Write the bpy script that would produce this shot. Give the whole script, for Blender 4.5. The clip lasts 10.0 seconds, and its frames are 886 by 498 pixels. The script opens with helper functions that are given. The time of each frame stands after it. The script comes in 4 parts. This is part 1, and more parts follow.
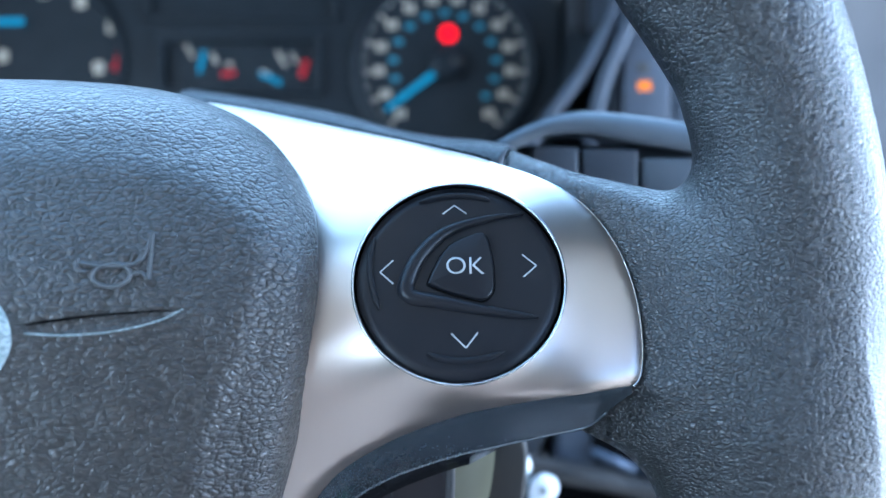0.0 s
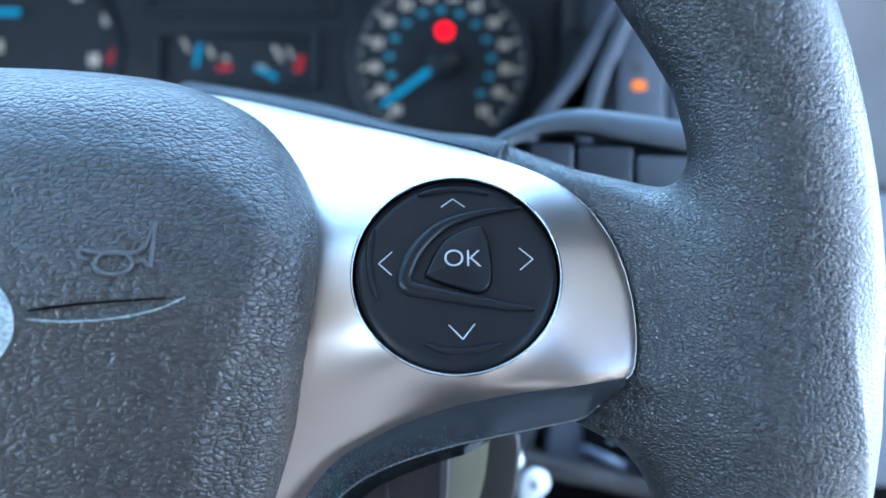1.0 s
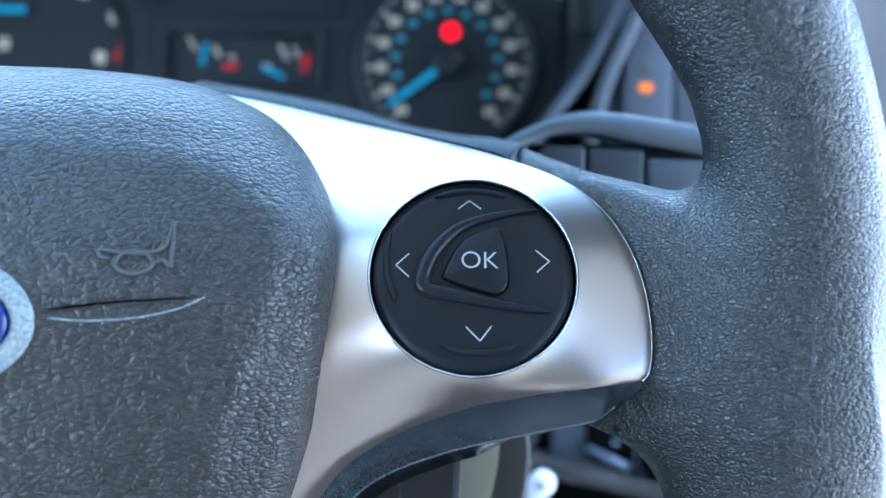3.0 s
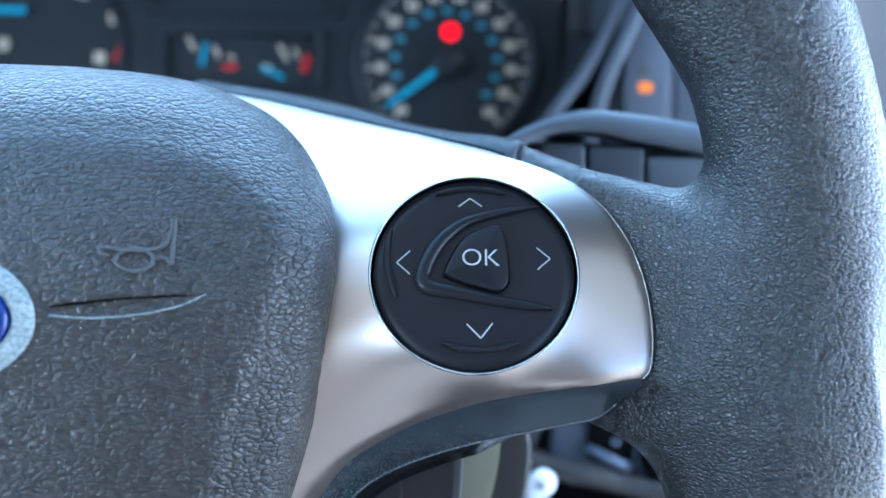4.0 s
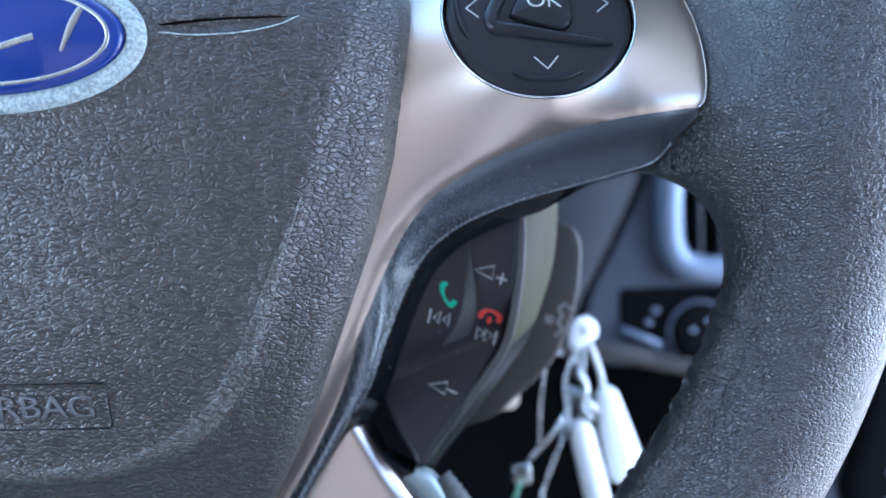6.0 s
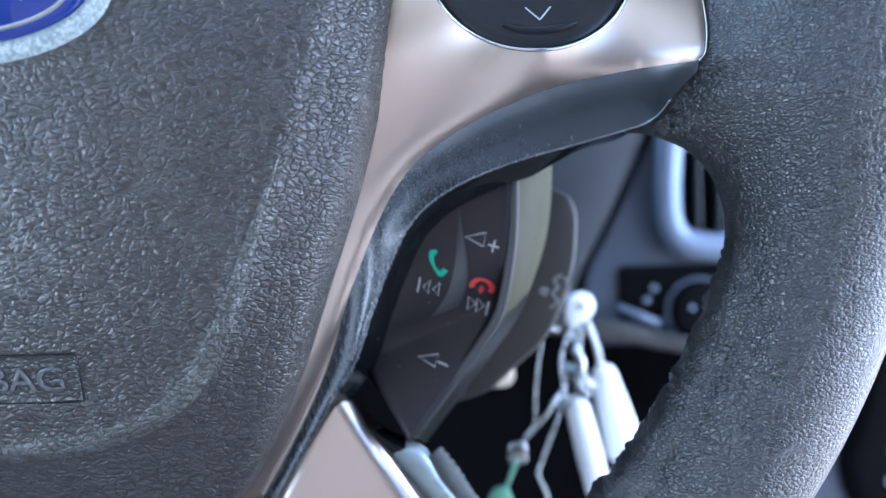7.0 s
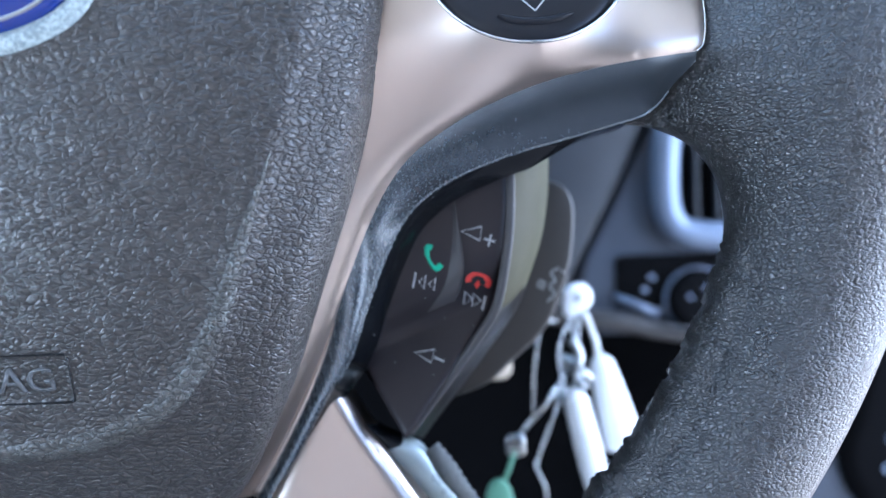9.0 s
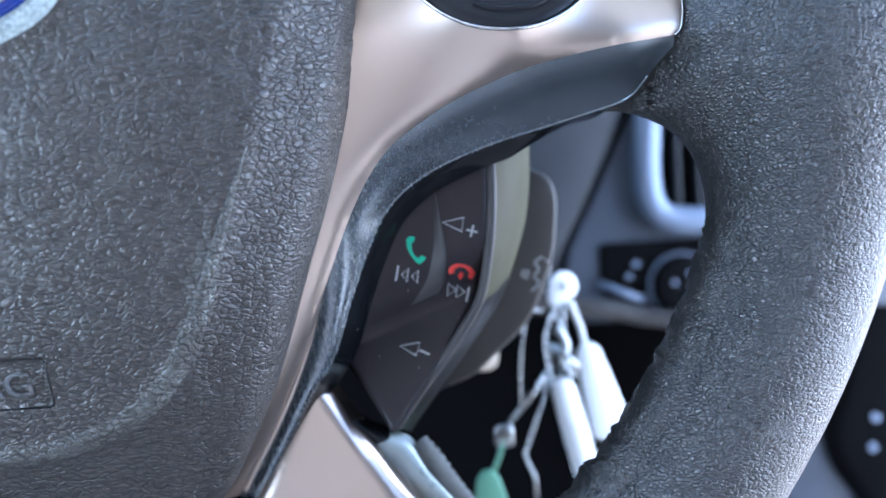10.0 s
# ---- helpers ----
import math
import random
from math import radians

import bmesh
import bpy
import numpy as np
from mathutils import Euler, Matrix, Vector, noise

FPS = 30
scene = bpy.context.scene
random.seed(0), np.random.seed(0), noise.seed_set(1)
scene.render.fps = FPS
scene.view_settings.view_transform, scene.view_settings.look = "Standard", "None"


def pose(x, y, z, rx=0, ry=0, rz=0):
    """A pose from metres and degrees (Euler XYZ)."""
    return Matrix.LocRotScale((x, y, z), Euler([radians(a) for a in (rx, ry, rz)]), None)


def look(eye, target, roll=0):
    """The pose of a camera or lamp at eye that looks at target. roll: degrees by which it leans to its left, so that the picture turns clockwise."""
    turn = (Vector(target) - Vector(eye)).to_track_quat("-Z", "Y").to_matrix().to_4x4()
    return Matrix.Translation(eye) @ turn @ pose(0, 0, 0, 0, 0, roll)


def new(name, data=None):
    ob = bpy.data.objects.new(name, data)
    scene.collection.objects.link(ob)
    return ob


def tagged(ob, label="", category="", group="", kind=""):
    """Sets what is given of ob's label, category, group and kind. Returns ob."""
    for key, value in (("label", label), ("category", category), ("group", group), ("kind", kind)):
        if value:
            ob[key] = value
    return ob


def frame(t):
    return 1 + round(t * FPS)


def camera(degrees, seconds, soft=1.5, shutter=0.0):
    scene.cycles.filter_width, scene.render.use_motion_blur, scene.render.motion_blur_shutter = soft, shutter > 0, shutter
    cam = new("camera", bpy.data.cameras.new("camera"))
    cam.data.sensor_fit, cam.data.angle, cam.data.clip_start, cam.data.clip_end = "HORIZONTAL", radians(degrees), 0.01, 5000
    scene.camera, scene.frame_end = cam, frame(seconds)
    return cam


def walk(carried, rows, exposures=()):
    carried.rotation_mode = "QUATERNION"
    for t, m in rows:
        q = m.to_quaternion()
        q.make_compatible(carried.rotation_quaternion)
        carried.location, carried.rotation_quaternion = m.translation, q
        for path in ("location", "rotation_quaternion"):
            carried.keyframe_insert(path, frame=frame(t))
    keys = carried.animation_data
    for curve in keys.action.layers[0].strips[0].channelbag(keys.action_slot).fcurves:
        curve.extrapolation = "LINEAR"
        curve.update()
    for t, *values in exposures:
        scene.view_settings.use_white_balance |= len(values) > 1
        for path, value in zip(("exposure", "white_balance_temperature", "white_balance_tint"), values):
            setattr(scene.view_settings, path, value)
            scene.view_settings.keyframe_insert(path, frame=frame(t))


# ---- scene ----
cam = camera(59.1, 10.0)
cam.data.dof.use_dof, cam.data.dof.focus_distance, cam.data.dof.aperture_fstop = True, 0.158, 8.5
METRES, EYE, TILT, LEAN, TURN = 0.084, 0.75, -25.0, 0.0, 0.0
ROWS = [
    (0.0, 0.0, 0.0, 0.0, 0.0, 0.0, -0.0),
    (0.5, -0.0123, -0.0267, -0.0053, -0.49, -0.07, -0.39),
    (1.0, -0.016, -0.0249, -0.0139, -0.63, -0.12, -0.69),
    (1.5, -0.0241, -0.0293, -0.0155, -0.67, -0.14, -0.86),
    (2.0, -0.0335, -0.0364, -0.0138, -0.68, -0.18, -0.99),
    (2.5, -0.054, -0.0296, -0.0092, -0.73, -0.18, -1.1),
    (4.0, -0.0651, -0.0295, -0.0196, -0.82, -0.03, -1.05),
    (4.5, -0.067, -0.0384, -0.0358, -0.69, -0.02, -0.71),
    (5.0, -0.0749, -0.1117, -0.102, -0.47, -0.09, -0.2),
    (5.5, -0.1823, -0.2089, -0.4171, -0.23, -0.34, 0.35),
    (6.0, -0.2223, -0.1814, -0.6512, -0.16, -0.65, 0.87),
    (7.5, -0.187, -0.0621, -0.708, -0.41, -1.91, 1.4),
    (8.0, -0.184, -0.0596, -0.7087, -0.52, -2.13, 1.47),
    (8.5, -0.1859, -0.0582, -0.7053, -0.55, -2.31, 1.56),
    (9.0, -0.1932, -0.0584, -0.6954, -0.53, -2.45, 1.68),
    (9.5, -0.1919, -0.046, -0.6953, -0.82, -2.64, 2.15),
    (10.0, -0.1852, -0.0408, -0.699, -1.7, -3.04, 3.16),
]
ROOT = pose(0, 0, EYE, TILT, LEAN, TURN)
walk(cam, [(t, ROOT @ pose(METRES * x, METRES * y, METRES * z, 90 + pitch, roll, yaw)) for t, x, y, z, yaw, pitch, roll in ROWS],
     exposures=[(0.0, 1.77, 4850, 5), (4.8, 1.74, 4850, 5), (6.2, 1.90, 5080, 12), (10.0, 2.06, 5200, 13)])

# ---------------------------------------------------------------- light
world = bpy.data.worlds.new("sky")
scene.world = world
world.use_nodes = True
wn = world.node_tree.nodes
sky = wn.new("ShaderNodeTexSky")
sky.sky_type, sky.sun_disc = "NISHITA", False
sky.sun_elevation, sky.sun_rotation = radians(64), radians(137)
world.node_tree.links.new(sky.outputs[0], wn["Background"].inputs[0])
wn["Background"].inputs[1].default_value = 0.15
sun = new("sun", bpy.data.lights.new("sun", "SUN"))
sun.data.energy, sun.data.angle, sun.data.color = 5.0, radians(0.6), (1.0, 0.95, 0.88)
sun.matrix_world = look((0.5, -0.55, 1.6), (0, 0, 0))


def window_light(name, eye, target, sx, sy, watts, colour):
    ob = new(name, bpy.data.lights.new(name, "AREA"))
    ob.data.shape, ob.data.size, ob.data.size_y, ob.data.energy, ob.data.color = "RECTANGLE", sx, sy, watts, colour
    ob.matrix_world = look(eye, target)
    return ob


SCREEN = look((-0.45, 0.60, 1.13), (-0.30, 0.12, 0.62))
window_light("windscreen_horizon_daylight", (-0.48, 0.77, 0.96), (-0.43, 0.27, 1.03), 1.7, 0.27, 4.5, (0.72, 0.89, 1.0))
upper_sky = window_light("windscreen_sky_daylight", (0, 0, 0), (0, 1, 0), 1.7, 0.68, 3.4, (0.56, 0.83, 1.0))
upper_sky.matrix_world = SCREEN @ Matrix.Translation((0, 0.28, 0))
window_light("doorway_daylight", (0.47, 0.185, 0.67), (0.0, 0.185, 0.67), 0.57, 0.42, 1.75, (0.90, 0.95, 1.0))
window_light("far_window_daylight", (-1.56, -0.6, 1.04), (0.0, 0.0, 0.62), 2.2, 0.66, 9.5, (0.90, 0.96, 0.96))

# ---------------------------------------------------------------- materials


class Nodes:
    """A material's node tree with short ways to add and join nodes."""

    def __init__(self, name, colour, rough, metal=0.0, **inputs):
        self.m = bpy.data.materials.new(name)
        self.m.use_nodes = True
        self.t = self.m.node_tree
        self.b = self.t.nodes["Principled BSDF"]
        self.b.inputs["Base Color"].default_value = (*colour, 1)
        self.b.inputs["Roughness"].default_value = rough
        self.b.inputs["Metallic"].default_value = metal
        for key, value in inputs.items():
            self.b.inputs[key.replace("_", " ")].default_value = value
        self.coord = self.t.nodes.new("ShaderNodeTexCoord").outputs["Object"]

    def join(self, a, b):
        self.t.links.new(a, b)

    def stretch(self, sx, sy, sz, rot=(0, 0, 0)):
        n = self.t.nodes.new("ShaderNodeMapping")
        n.inputs["Scale"].default_value = (sx, sy, sz)
        n.inputs["Rotation"].default_value = rot
        self.join(self.coord, n.inputs[0])
        return n.outputs[0]

    def noise(self, scale, detail=3.0, rough=0.55, vector=None, distortion=0.0):
        n = self.t.nodes.new("ShaderNodeTexNoise")
        n.inputs["Scale"].default_value, n.inputs["Detail"].default_value = scale, detail
        n.inputs["Roughness"].default_value, n.inputs["Distortion"].default_value = rough, distortion
        self.join(vector or self.coord, n.inputs["Vector"])
        return n.outputs[0]

    def cells(self, scale, feature="F1", vector=None, smooth=None):
        n = self.t.nodes.new("ShaderNodeTexVoronoi")
        n.feature = feature
        n.inputs["Scale"].default_value = scale
        if smooth is not None:
            n.inputs["Smoothness"].default_value = smooth
        self.join(vector or self.coord, n.inputs["Vector"])
        return n.outputs[0]

    def ramp(self, value, a, b, lo=(0, 0, 0, 1), hi=(1, 1, 1, 1)):
        n = self.t.nodes.new("ShaderNodeValToRGB")
        if a > b:
            a, b, lo, hi = b, a, hi, lo
        n.color_ramp.elements[0].position, n.color_ramp.elements[1].position = a, b
        n.color_ramp.elements[0].color, n.color_ramp.elements[1].color = lo, hi
        self.join(value, n.inputs[0])
        return n.outputs[0]

    def math(self, op, a, b):
        n = self.t.nodes.new("ShaderNodeMath")
        n.operation = op
        for k, v in enumerate((a, b)):
            if isinstance(v, (int, float)):
                n.inputs[k].default_value = v
            else:
                self.join(v, n.inputs[k])
        return n.outputs[0]

    def mix(self, factor, a, b):
        n = self.t.nodes.new("ShaderNodeMix")
        n.data_type = "RGBA"
        for k, v in ((0, factor), (6, a), (7, b)):
            if isinstance(v, tuple):
                n.inputs[k].default_value = (*v, 1)
            elif isinstance(v, (int, float)):
                n.inputs[k].default_value = v
            else:
                self.join(v, n.inputs[k])
        return n.outputs[2]

    def bump(self, height, distance, strength=1.0):
        n = self.t.nodes.new("ShaderNodeBump")
        n.inputs["Strength"].default_value, n.inputs["Distance"].default_value = strength, distance
        self.join(height, n.inputs["Height"])
        before = self.b.inputs["Normal"].links
        if before:
            self.join(before[0].from_socket, n.inputs["Normal"])
        self.join(n.outputs[0], self.b.inputs["Normal"])

    def put(self, socket, name):
        self.join(socket, self.b.inputs[name])


def plain(name, colour, rough, metal=0.0, speck=0.15, grain=900.0, depth=0.00004, gloss=0.3, **inputs):
    """Moulded plastic or paint: a faint grain, uneven gloss and a little dust."""
    n = Nodes(name, colour, rough, metal, **inputs)
    n.b.inputs["Specular IOR Level"].default_value = gloss
    v = n.noise(grain, 2)
    n.put(n.mix(n.ramp(n.noise(55.0, 4), 0.3, 0.75), tuple(c * (1 - speck) for c in colour), tuple(min(1, c * (1 + speck)) for c in colour)), "Base Color")
    n.put(n.math("ADD", n.math("MULTIPLY", n.noise(90.0, 4), 0.22), rough - 0.11), "Roughness")
    if depth:
        n.bump(v, depth)
    return n.m


def leather(name, colour, pebble, depth, rough, wrinkle, aspect=(1, 1, 1), specks=0.0, rubbed=None, **inputs):
    """Grained hide: flat pebbles parted by narrow creases with their shade put into the colour, fine pores, uneven
    gloss and pale dust specks.
    """
    n = Nodes(name, colour, rough, **inputs)

    def warped(scale, amount, source):
        tex = n.t.nodes.new("ShaderNodeTexNoise")
        tex.inputs["Scale"].default_value = scale
        n.join(n.coord, tex.inputs["Vector"])
        w = n.t.nodes.new("ShaderNodeVectorMath")
        w.operation = "MULTIPLY_ADD"
        n.join(tex.outputs["Color"], w.inputs[0])
        w.inputs[1].default_value = (amount,) * 3
        n.join(source, w.inputs[2])
        return w.outputs[0]

    scale = n.t.nodes.new("ShaderNodeVectorMath")
    scale.operation = "MULTIPLY"
    scale.inputs[1].default_value = aspect
    n.join(warped(pebble * 0.9, 0.55 / pebble, warped(pebble * 0.3, 1.3 / pebble, n.coord)), scale.inputs[0])
    where = scale.outputs[0]
    edge = n.cells(pebble, "DISTANCE_TO_EDGE", where)
    fine = n.cells(pebble * 2.3, "DISTANCE_TO_EDGE", where)
    dome = n.cells(pebble, "F1", where)
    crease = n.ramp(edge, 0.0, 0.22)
    split = n.ramp(fine, 0.0, 0.18)
    worm = n.math("ABSOLUTE", n.math("SUBTRACT", n.noise(pebble * 0.85, 1.5, 0.5, scale.outputs[0]), 0.5), 0.0)
    worm = n.ramp(worm, 0.0, 0.075)
    height = n.math("ADD", n.math("MULTIPLY", crease, 0.30), n.math("MULTIPLY", split, 0.09))
    height = n.math("ADD", height, n.math("MULTIPLY", worm, 0.26))
    height = n.math("SUBTRACT", height, n.math("MULTIPLY", n.math("MULTIPLY", dome, dome), 0.5))
    height = n.math("ADD", height, n.math("MULTIPLY", n.noise(pebble * 0.4, 3, 0.6), wrinkle))
    even_wear = n.ramp(n.noise(28.0, 3), 0.25, 0.75, (0.78, 0.78, 0.78, 1), (1, 1, 1, 1))
    n.bump(n.math("MULTIPLY", height, even_wear), depth)
    n.bump(n.noise(pebble * 6, 2), depth * 0.07)
    # crease shade painted in: colour falls towards the pebble edges
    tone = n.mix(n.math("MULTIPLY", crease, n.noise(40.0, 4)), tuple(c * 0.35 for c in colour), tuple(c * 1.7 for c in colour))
    if specks:
        patch = n.ramp(n.noise(30.0, 3), 0.36, 0.60)
        if rubbed:
            away = n.t.nodes.new("ShaderNodeVectorMath")
            away.operation = "DISTANCE"
            n.join(n.stretch(1.0, 0.0, 1.0), away.inputs[0])
            away.inputs[1].default_value = rubbed
            patch = n.math("MULTIPLY", patch, n.ramp(n.math("ADD", away.outputs["Value"], n.math("MULTIPLY", n.noise(50.0), 0.02)), 0.052, 0.028))
        worn = n.math("MULTIPLY", n.ramp(edge, 0.07, 0.02), n.ramp(n.noise(420.0, 3, 0.6), 0.46, 0.60))
        flecks = n.math("MULTIPLY", n.ramp(n.noise(1500.0, 2, 0.6, n.stretch(1.0, 1.0, 0.45)), 0.64, 0.70), 0.5)
        flecks = n.math("MULTIPLY", n.math("MAXIMUM", worn, flecks), patch)
        tone = n.mix(n.math("MULTIPLY", flecks, specks), tone, (0.42, 0.46, 0.45))
    n.put(tone, "Base Color")
    gloss = n.b.inputs["Specular IOR Level"].default_value
    # specular drops in the creases too, in place of cavity occlusion
    n.put(n.math("ADD", n.math("MULTIPLY", n.math("MULTIPLY", crease, worm), 0.25 * gloss), 0.75 * gloss), "Specular IOR Level")
    n.put(n.math("ADD", n.math("MULTIPLY", n.noise(32.0, 4), 0.10), rough - 0.05), "Roughness")
    return n.m


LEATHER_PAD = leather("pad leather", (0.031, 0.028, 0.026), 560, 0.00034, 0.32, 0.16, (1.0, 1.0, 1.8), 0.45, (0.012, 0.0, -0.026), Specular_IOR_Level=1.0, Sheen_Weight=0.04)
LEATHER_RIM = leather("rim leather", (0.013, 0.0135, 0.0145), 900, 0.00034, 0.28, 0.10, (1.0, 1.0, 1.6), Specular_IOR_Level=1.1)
LEATHER_WORN = leather("rubbed pale hide", (0.075, 0.074, 0.068), 600, 0.00046, 0.40, 0.15, (1.0, 1.0, 1.3), 0.8, Specular_IOR_Level=0.7)
LEATHER_SMOOTH = leather("smooth hide", (0.03, 0.032, 0.036), 900, 0.00006, 0.40, 0.1)


def brushed(name, colour, rough):
    n = Nodes(name, colour, rough, 1.0)
    lines = n.noise(900.0, 3, 0.6, n.stretch(1.0, 0.25, 0.05))
    n.put(n.math("ADD", n.math("MULTIPLY", lines, 0.08), rough - 0.04), "Roughness")
    n.bump(lines, 0.000012)
    n.put(n.mix(n.noise(45.0, 3), tuple(c * 0.9 for c in colour), colour), "Base Color")
    return n.m


SATIN = brushed("satin silver trim", (0.64, 0.56, 0.50), 0.33)
CHROME = plain("satin chrome edge", (0.66, 0.68, 0.70), 0.20, 1.0, 0.08, 400, 0.00003)
def dusty(material, density, size):
    """Scatters pale dust grains over a moulded plastic."""
    t = material.node_tree
    b = t.nodes["Principled BSDF"]
    coord = t.nodes.new("ShaderNodeTexCoord")
    cells = t.nodes.new("ShaderNodeTexVoronoi")
    cells.inputs["Scale"].default_value = density
    ramp = t.nodes.new("ShaderNodeValToRGB")
    ramp.color_ramp.elements[0].position, ramp.color_ramp.elements[1].position = size * 0.6, size
    ramp.color_ramp.elements[0].color, ramp.color_ramp.elements[1].color = (1, 1, 1, 1), (0, 0, 0, 1)
    mix = t.nodes.new("ShaderNodeMix")
    mix.data_type = "RGBA"
    mix.inputs[7].default_value = (0.30, 0.32, 0.32, 1)
    t.links.new(coord.outputs["Object"], cells.inputs["Vector"])
    t.links.new(cells.outputs[0], ramp.inputs[0])
    t.links.new(ramp.outputs[0], mix.inputs[0])
    t.links.new(b.inputs["Base Color"].links[0].from_socket, mix.inputs[6])
    t.links.new(mix.outputs[2], b.inputs["Base Color"])
    return material


PALE_EDGE = plain("grimy pale plastic", (0.36, 0.42, 0.43), 0.3, 0.2, 0.2, 500, 0.00005)
STALK = plain("slate stalk plastic", (0.080, 0.090, 0.104), 0.42, 0, 0.12, 1500, 0.00006)
STALK_KEY = plain("dark stalk key plastic", (0.040, 0.045, 0.055), 0.42, 0, 0.12, 1500, 0.00006)
PIANO = dusty(plain("gloss black plastic", (0.008, 0.009, 0.011), 0.16, 0, 0.2, 1500, 0.00001), 260.0, 0.055)
BUTTON = plain("soft black button plastic", (0.013, 0.014, 0.018), 0.33, 0, 0.15, 3000, 0.00001, 0.3)
POD = dusty(plain("black control plastic", (0.026, 0.023, 0.026), 0.34, 0, 0.15, 2600, 0.00002), 230.0, 0.04)
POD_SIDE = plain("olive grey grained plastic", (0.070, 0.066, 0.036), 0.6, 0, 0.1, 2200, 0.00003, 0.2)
POD_BACK = plain("smooth brown grey plastic", (0.036, 0.033, 0.030), 0.40, 0, 0.1, 2200, 0.00002)
POD_EDGE = plain("pale grey edge plastic", (0.072, 0.070, 0.072), 0.4, 0, 0.1, 2200, 0.00002)
POD_LOW = plain("dark lower-side plastic", (0.012, 0.011, 0.011), 0.34, 0, 0.1, 2200, 0.00002, 0.15)
# paler than the cover: the glint on moulded edges is put into this colour
MOULDED_LIT = plain("smooth sign plastic, paled as if lit", (0.11, 0.115, 0.12), 0.26, 0, 0.1, 2200, 0.00001)
DASH = plain("charcoal dash plastic", (0.022, 0.024, 0.028), 0.48, 0, 0.15, 1500, 0.00012)
DASH_MID = plain("slate dash plastic", (0.060, 0.068, 0.086), 0.45, 0, 0.12, 1500, 0.0001)
DASH_BEIGE = plain("taupe dash plastic", (0.05, 0.046, 0.043), 0.6, 0, 0.1, 1200, 0.0001)
DIAL = plain("dial black plastic", (0.019, 0.023, 0.027), 0.5, 0, 0.15, 900, 0.00003, 0.2)
PALE_PRINT = plain("worn pale print", (0.24, 0.25, 0.25), 0.5, 0, 0.1, 3000, 0)
DARK = plain("matt black plastic", (0.0028, 0.0028, 0.0032), 0.75, 0, 0.2, 900, 0.00006, 0.04)
SILVER = plain("silver painted plastic", (0.17, 0.20, 0.26), 0.36, 0.35, 0.08, 2500, 0.00002)
LEGEND = plain("white legend print", (0.46, 0.48, 0.50), 0.5, 0, 0.04, 3000, 0)
GREEN = plain("green legend print", (0.05, 0.50, 0.30), 0.5, 0, 0.05, 3000, 0)
DIAL_RED = plain("red dial print", (0.55, 0.016, 0.026), 0.6, 0, 0.05, 900, 0)
RED = plain("red legend print", (0.62, 0.055, 0.045), 0.5, 0, 0.05, 3000, 0)
WHITE = plain("white tag plastic", (0.82, 0.83, 0.83), 0.35, 0, 0.04, 600, 0.00003)
STEEL = plain("nickel steel", (0.40, 0.41, 0.41), 0.28, 1.0, 0.1, 700, 0.00004)
TAG_GREEN = plain("green key tag", (0.12, 0.26, 0.17), 0.4, 0, 0.1, 700, 0.00003)
BADGE_BLUE = plain("blue enamel", (0.010, 0.030, 0.20), 0.18, 0, 0.1, 400, 0, Coat_Weight=0.6)
BLUE_MARK = plain("blue dial print", (0.07, 0.26, 0.34), 0.5, 0, 0.05, 900, 0)
CREAM_MARK = plain("cream dial print", (0.52, 0.44, 0.34), 0.5, 0, 0.05, 900, 0)
FOAM = plain("grey foam", (0.16, 0.17, 0.17), 0.85, 0, 0.35, 2500, 0.0006)
HEADLINER = plain("warm grey headliner cloth", (0.50, 0.45, 0.40), 0.9, 0, 0.05, 600, 0.0004)
BULKHEAD = plain("grey bulkhead trim", (0.12, 0.11, 0.105), 0.8, 0, 0.12, 500, 0.0003)
CARPET = plain("dark carpet", (0.03, 0.03, 0.032), 0.95, 0, 0.3, 500, 0.001)
# both seat cloths are kept bright and warm for the trim to reflect
CLOTH = plain("seat cloth", (0.50, 0.38, 0.31), 0.9, 0, 0.2, 800, 0.0006)
CLOTH_BOUNCE = plain("tan cloth, paled as a warm reflector", (0.52, 0.42, 0.35), 0.9, 0, 0.2, 800, 0.0006)
CONCRETE = plain("pale concrete", (0.48, 0.44, 0.39), 0.9, 0, 0.2, 40, 0.004)


def worn_plastic():
    n = Nodes("rubbed pale edge", (0.4, 0.45, 0.45), 0.35)
    flakes = n.ramp(n.noise(1300.0, 4, 0.7), 0.40, 0.60)
    n.put(n.mix(flakes, (0.22, 0.27, 0.28), (0.46, 0.54, 0.55)), "Base Color")
    n.bump(n.noise(900.0, 3), 0.0004)
    return n.m


WORN = worn_plastic()


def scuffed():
    """Chrome with its dim underside put into a darker colour, dusty, its lower arm rubbed by hands."""
    n = Nodes("scuffed chrome, dimmed in its colour", (0.34, 0.37, 0.41), 0.3, 0.9)
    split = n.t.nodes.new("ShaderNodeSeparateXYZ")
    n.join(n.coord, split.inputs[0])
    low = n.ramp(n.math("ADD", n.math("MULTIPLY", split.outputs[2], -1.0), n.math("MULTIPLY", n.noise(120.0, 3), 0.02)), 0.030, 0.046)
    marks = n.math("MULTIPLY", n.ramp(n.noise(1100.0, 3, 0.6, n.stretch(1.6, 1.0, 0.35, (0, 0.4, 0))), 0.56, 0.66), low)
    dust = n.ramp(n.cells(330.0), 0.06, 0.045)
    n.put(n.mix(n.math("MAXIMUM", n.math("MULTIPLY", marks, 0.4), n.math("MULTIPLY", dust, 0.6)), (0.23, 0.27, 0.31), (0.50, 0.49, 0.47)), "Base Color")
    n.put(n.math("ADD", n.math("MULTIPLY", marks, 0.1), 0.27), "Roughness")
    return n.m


SCUFFED = scuffed()


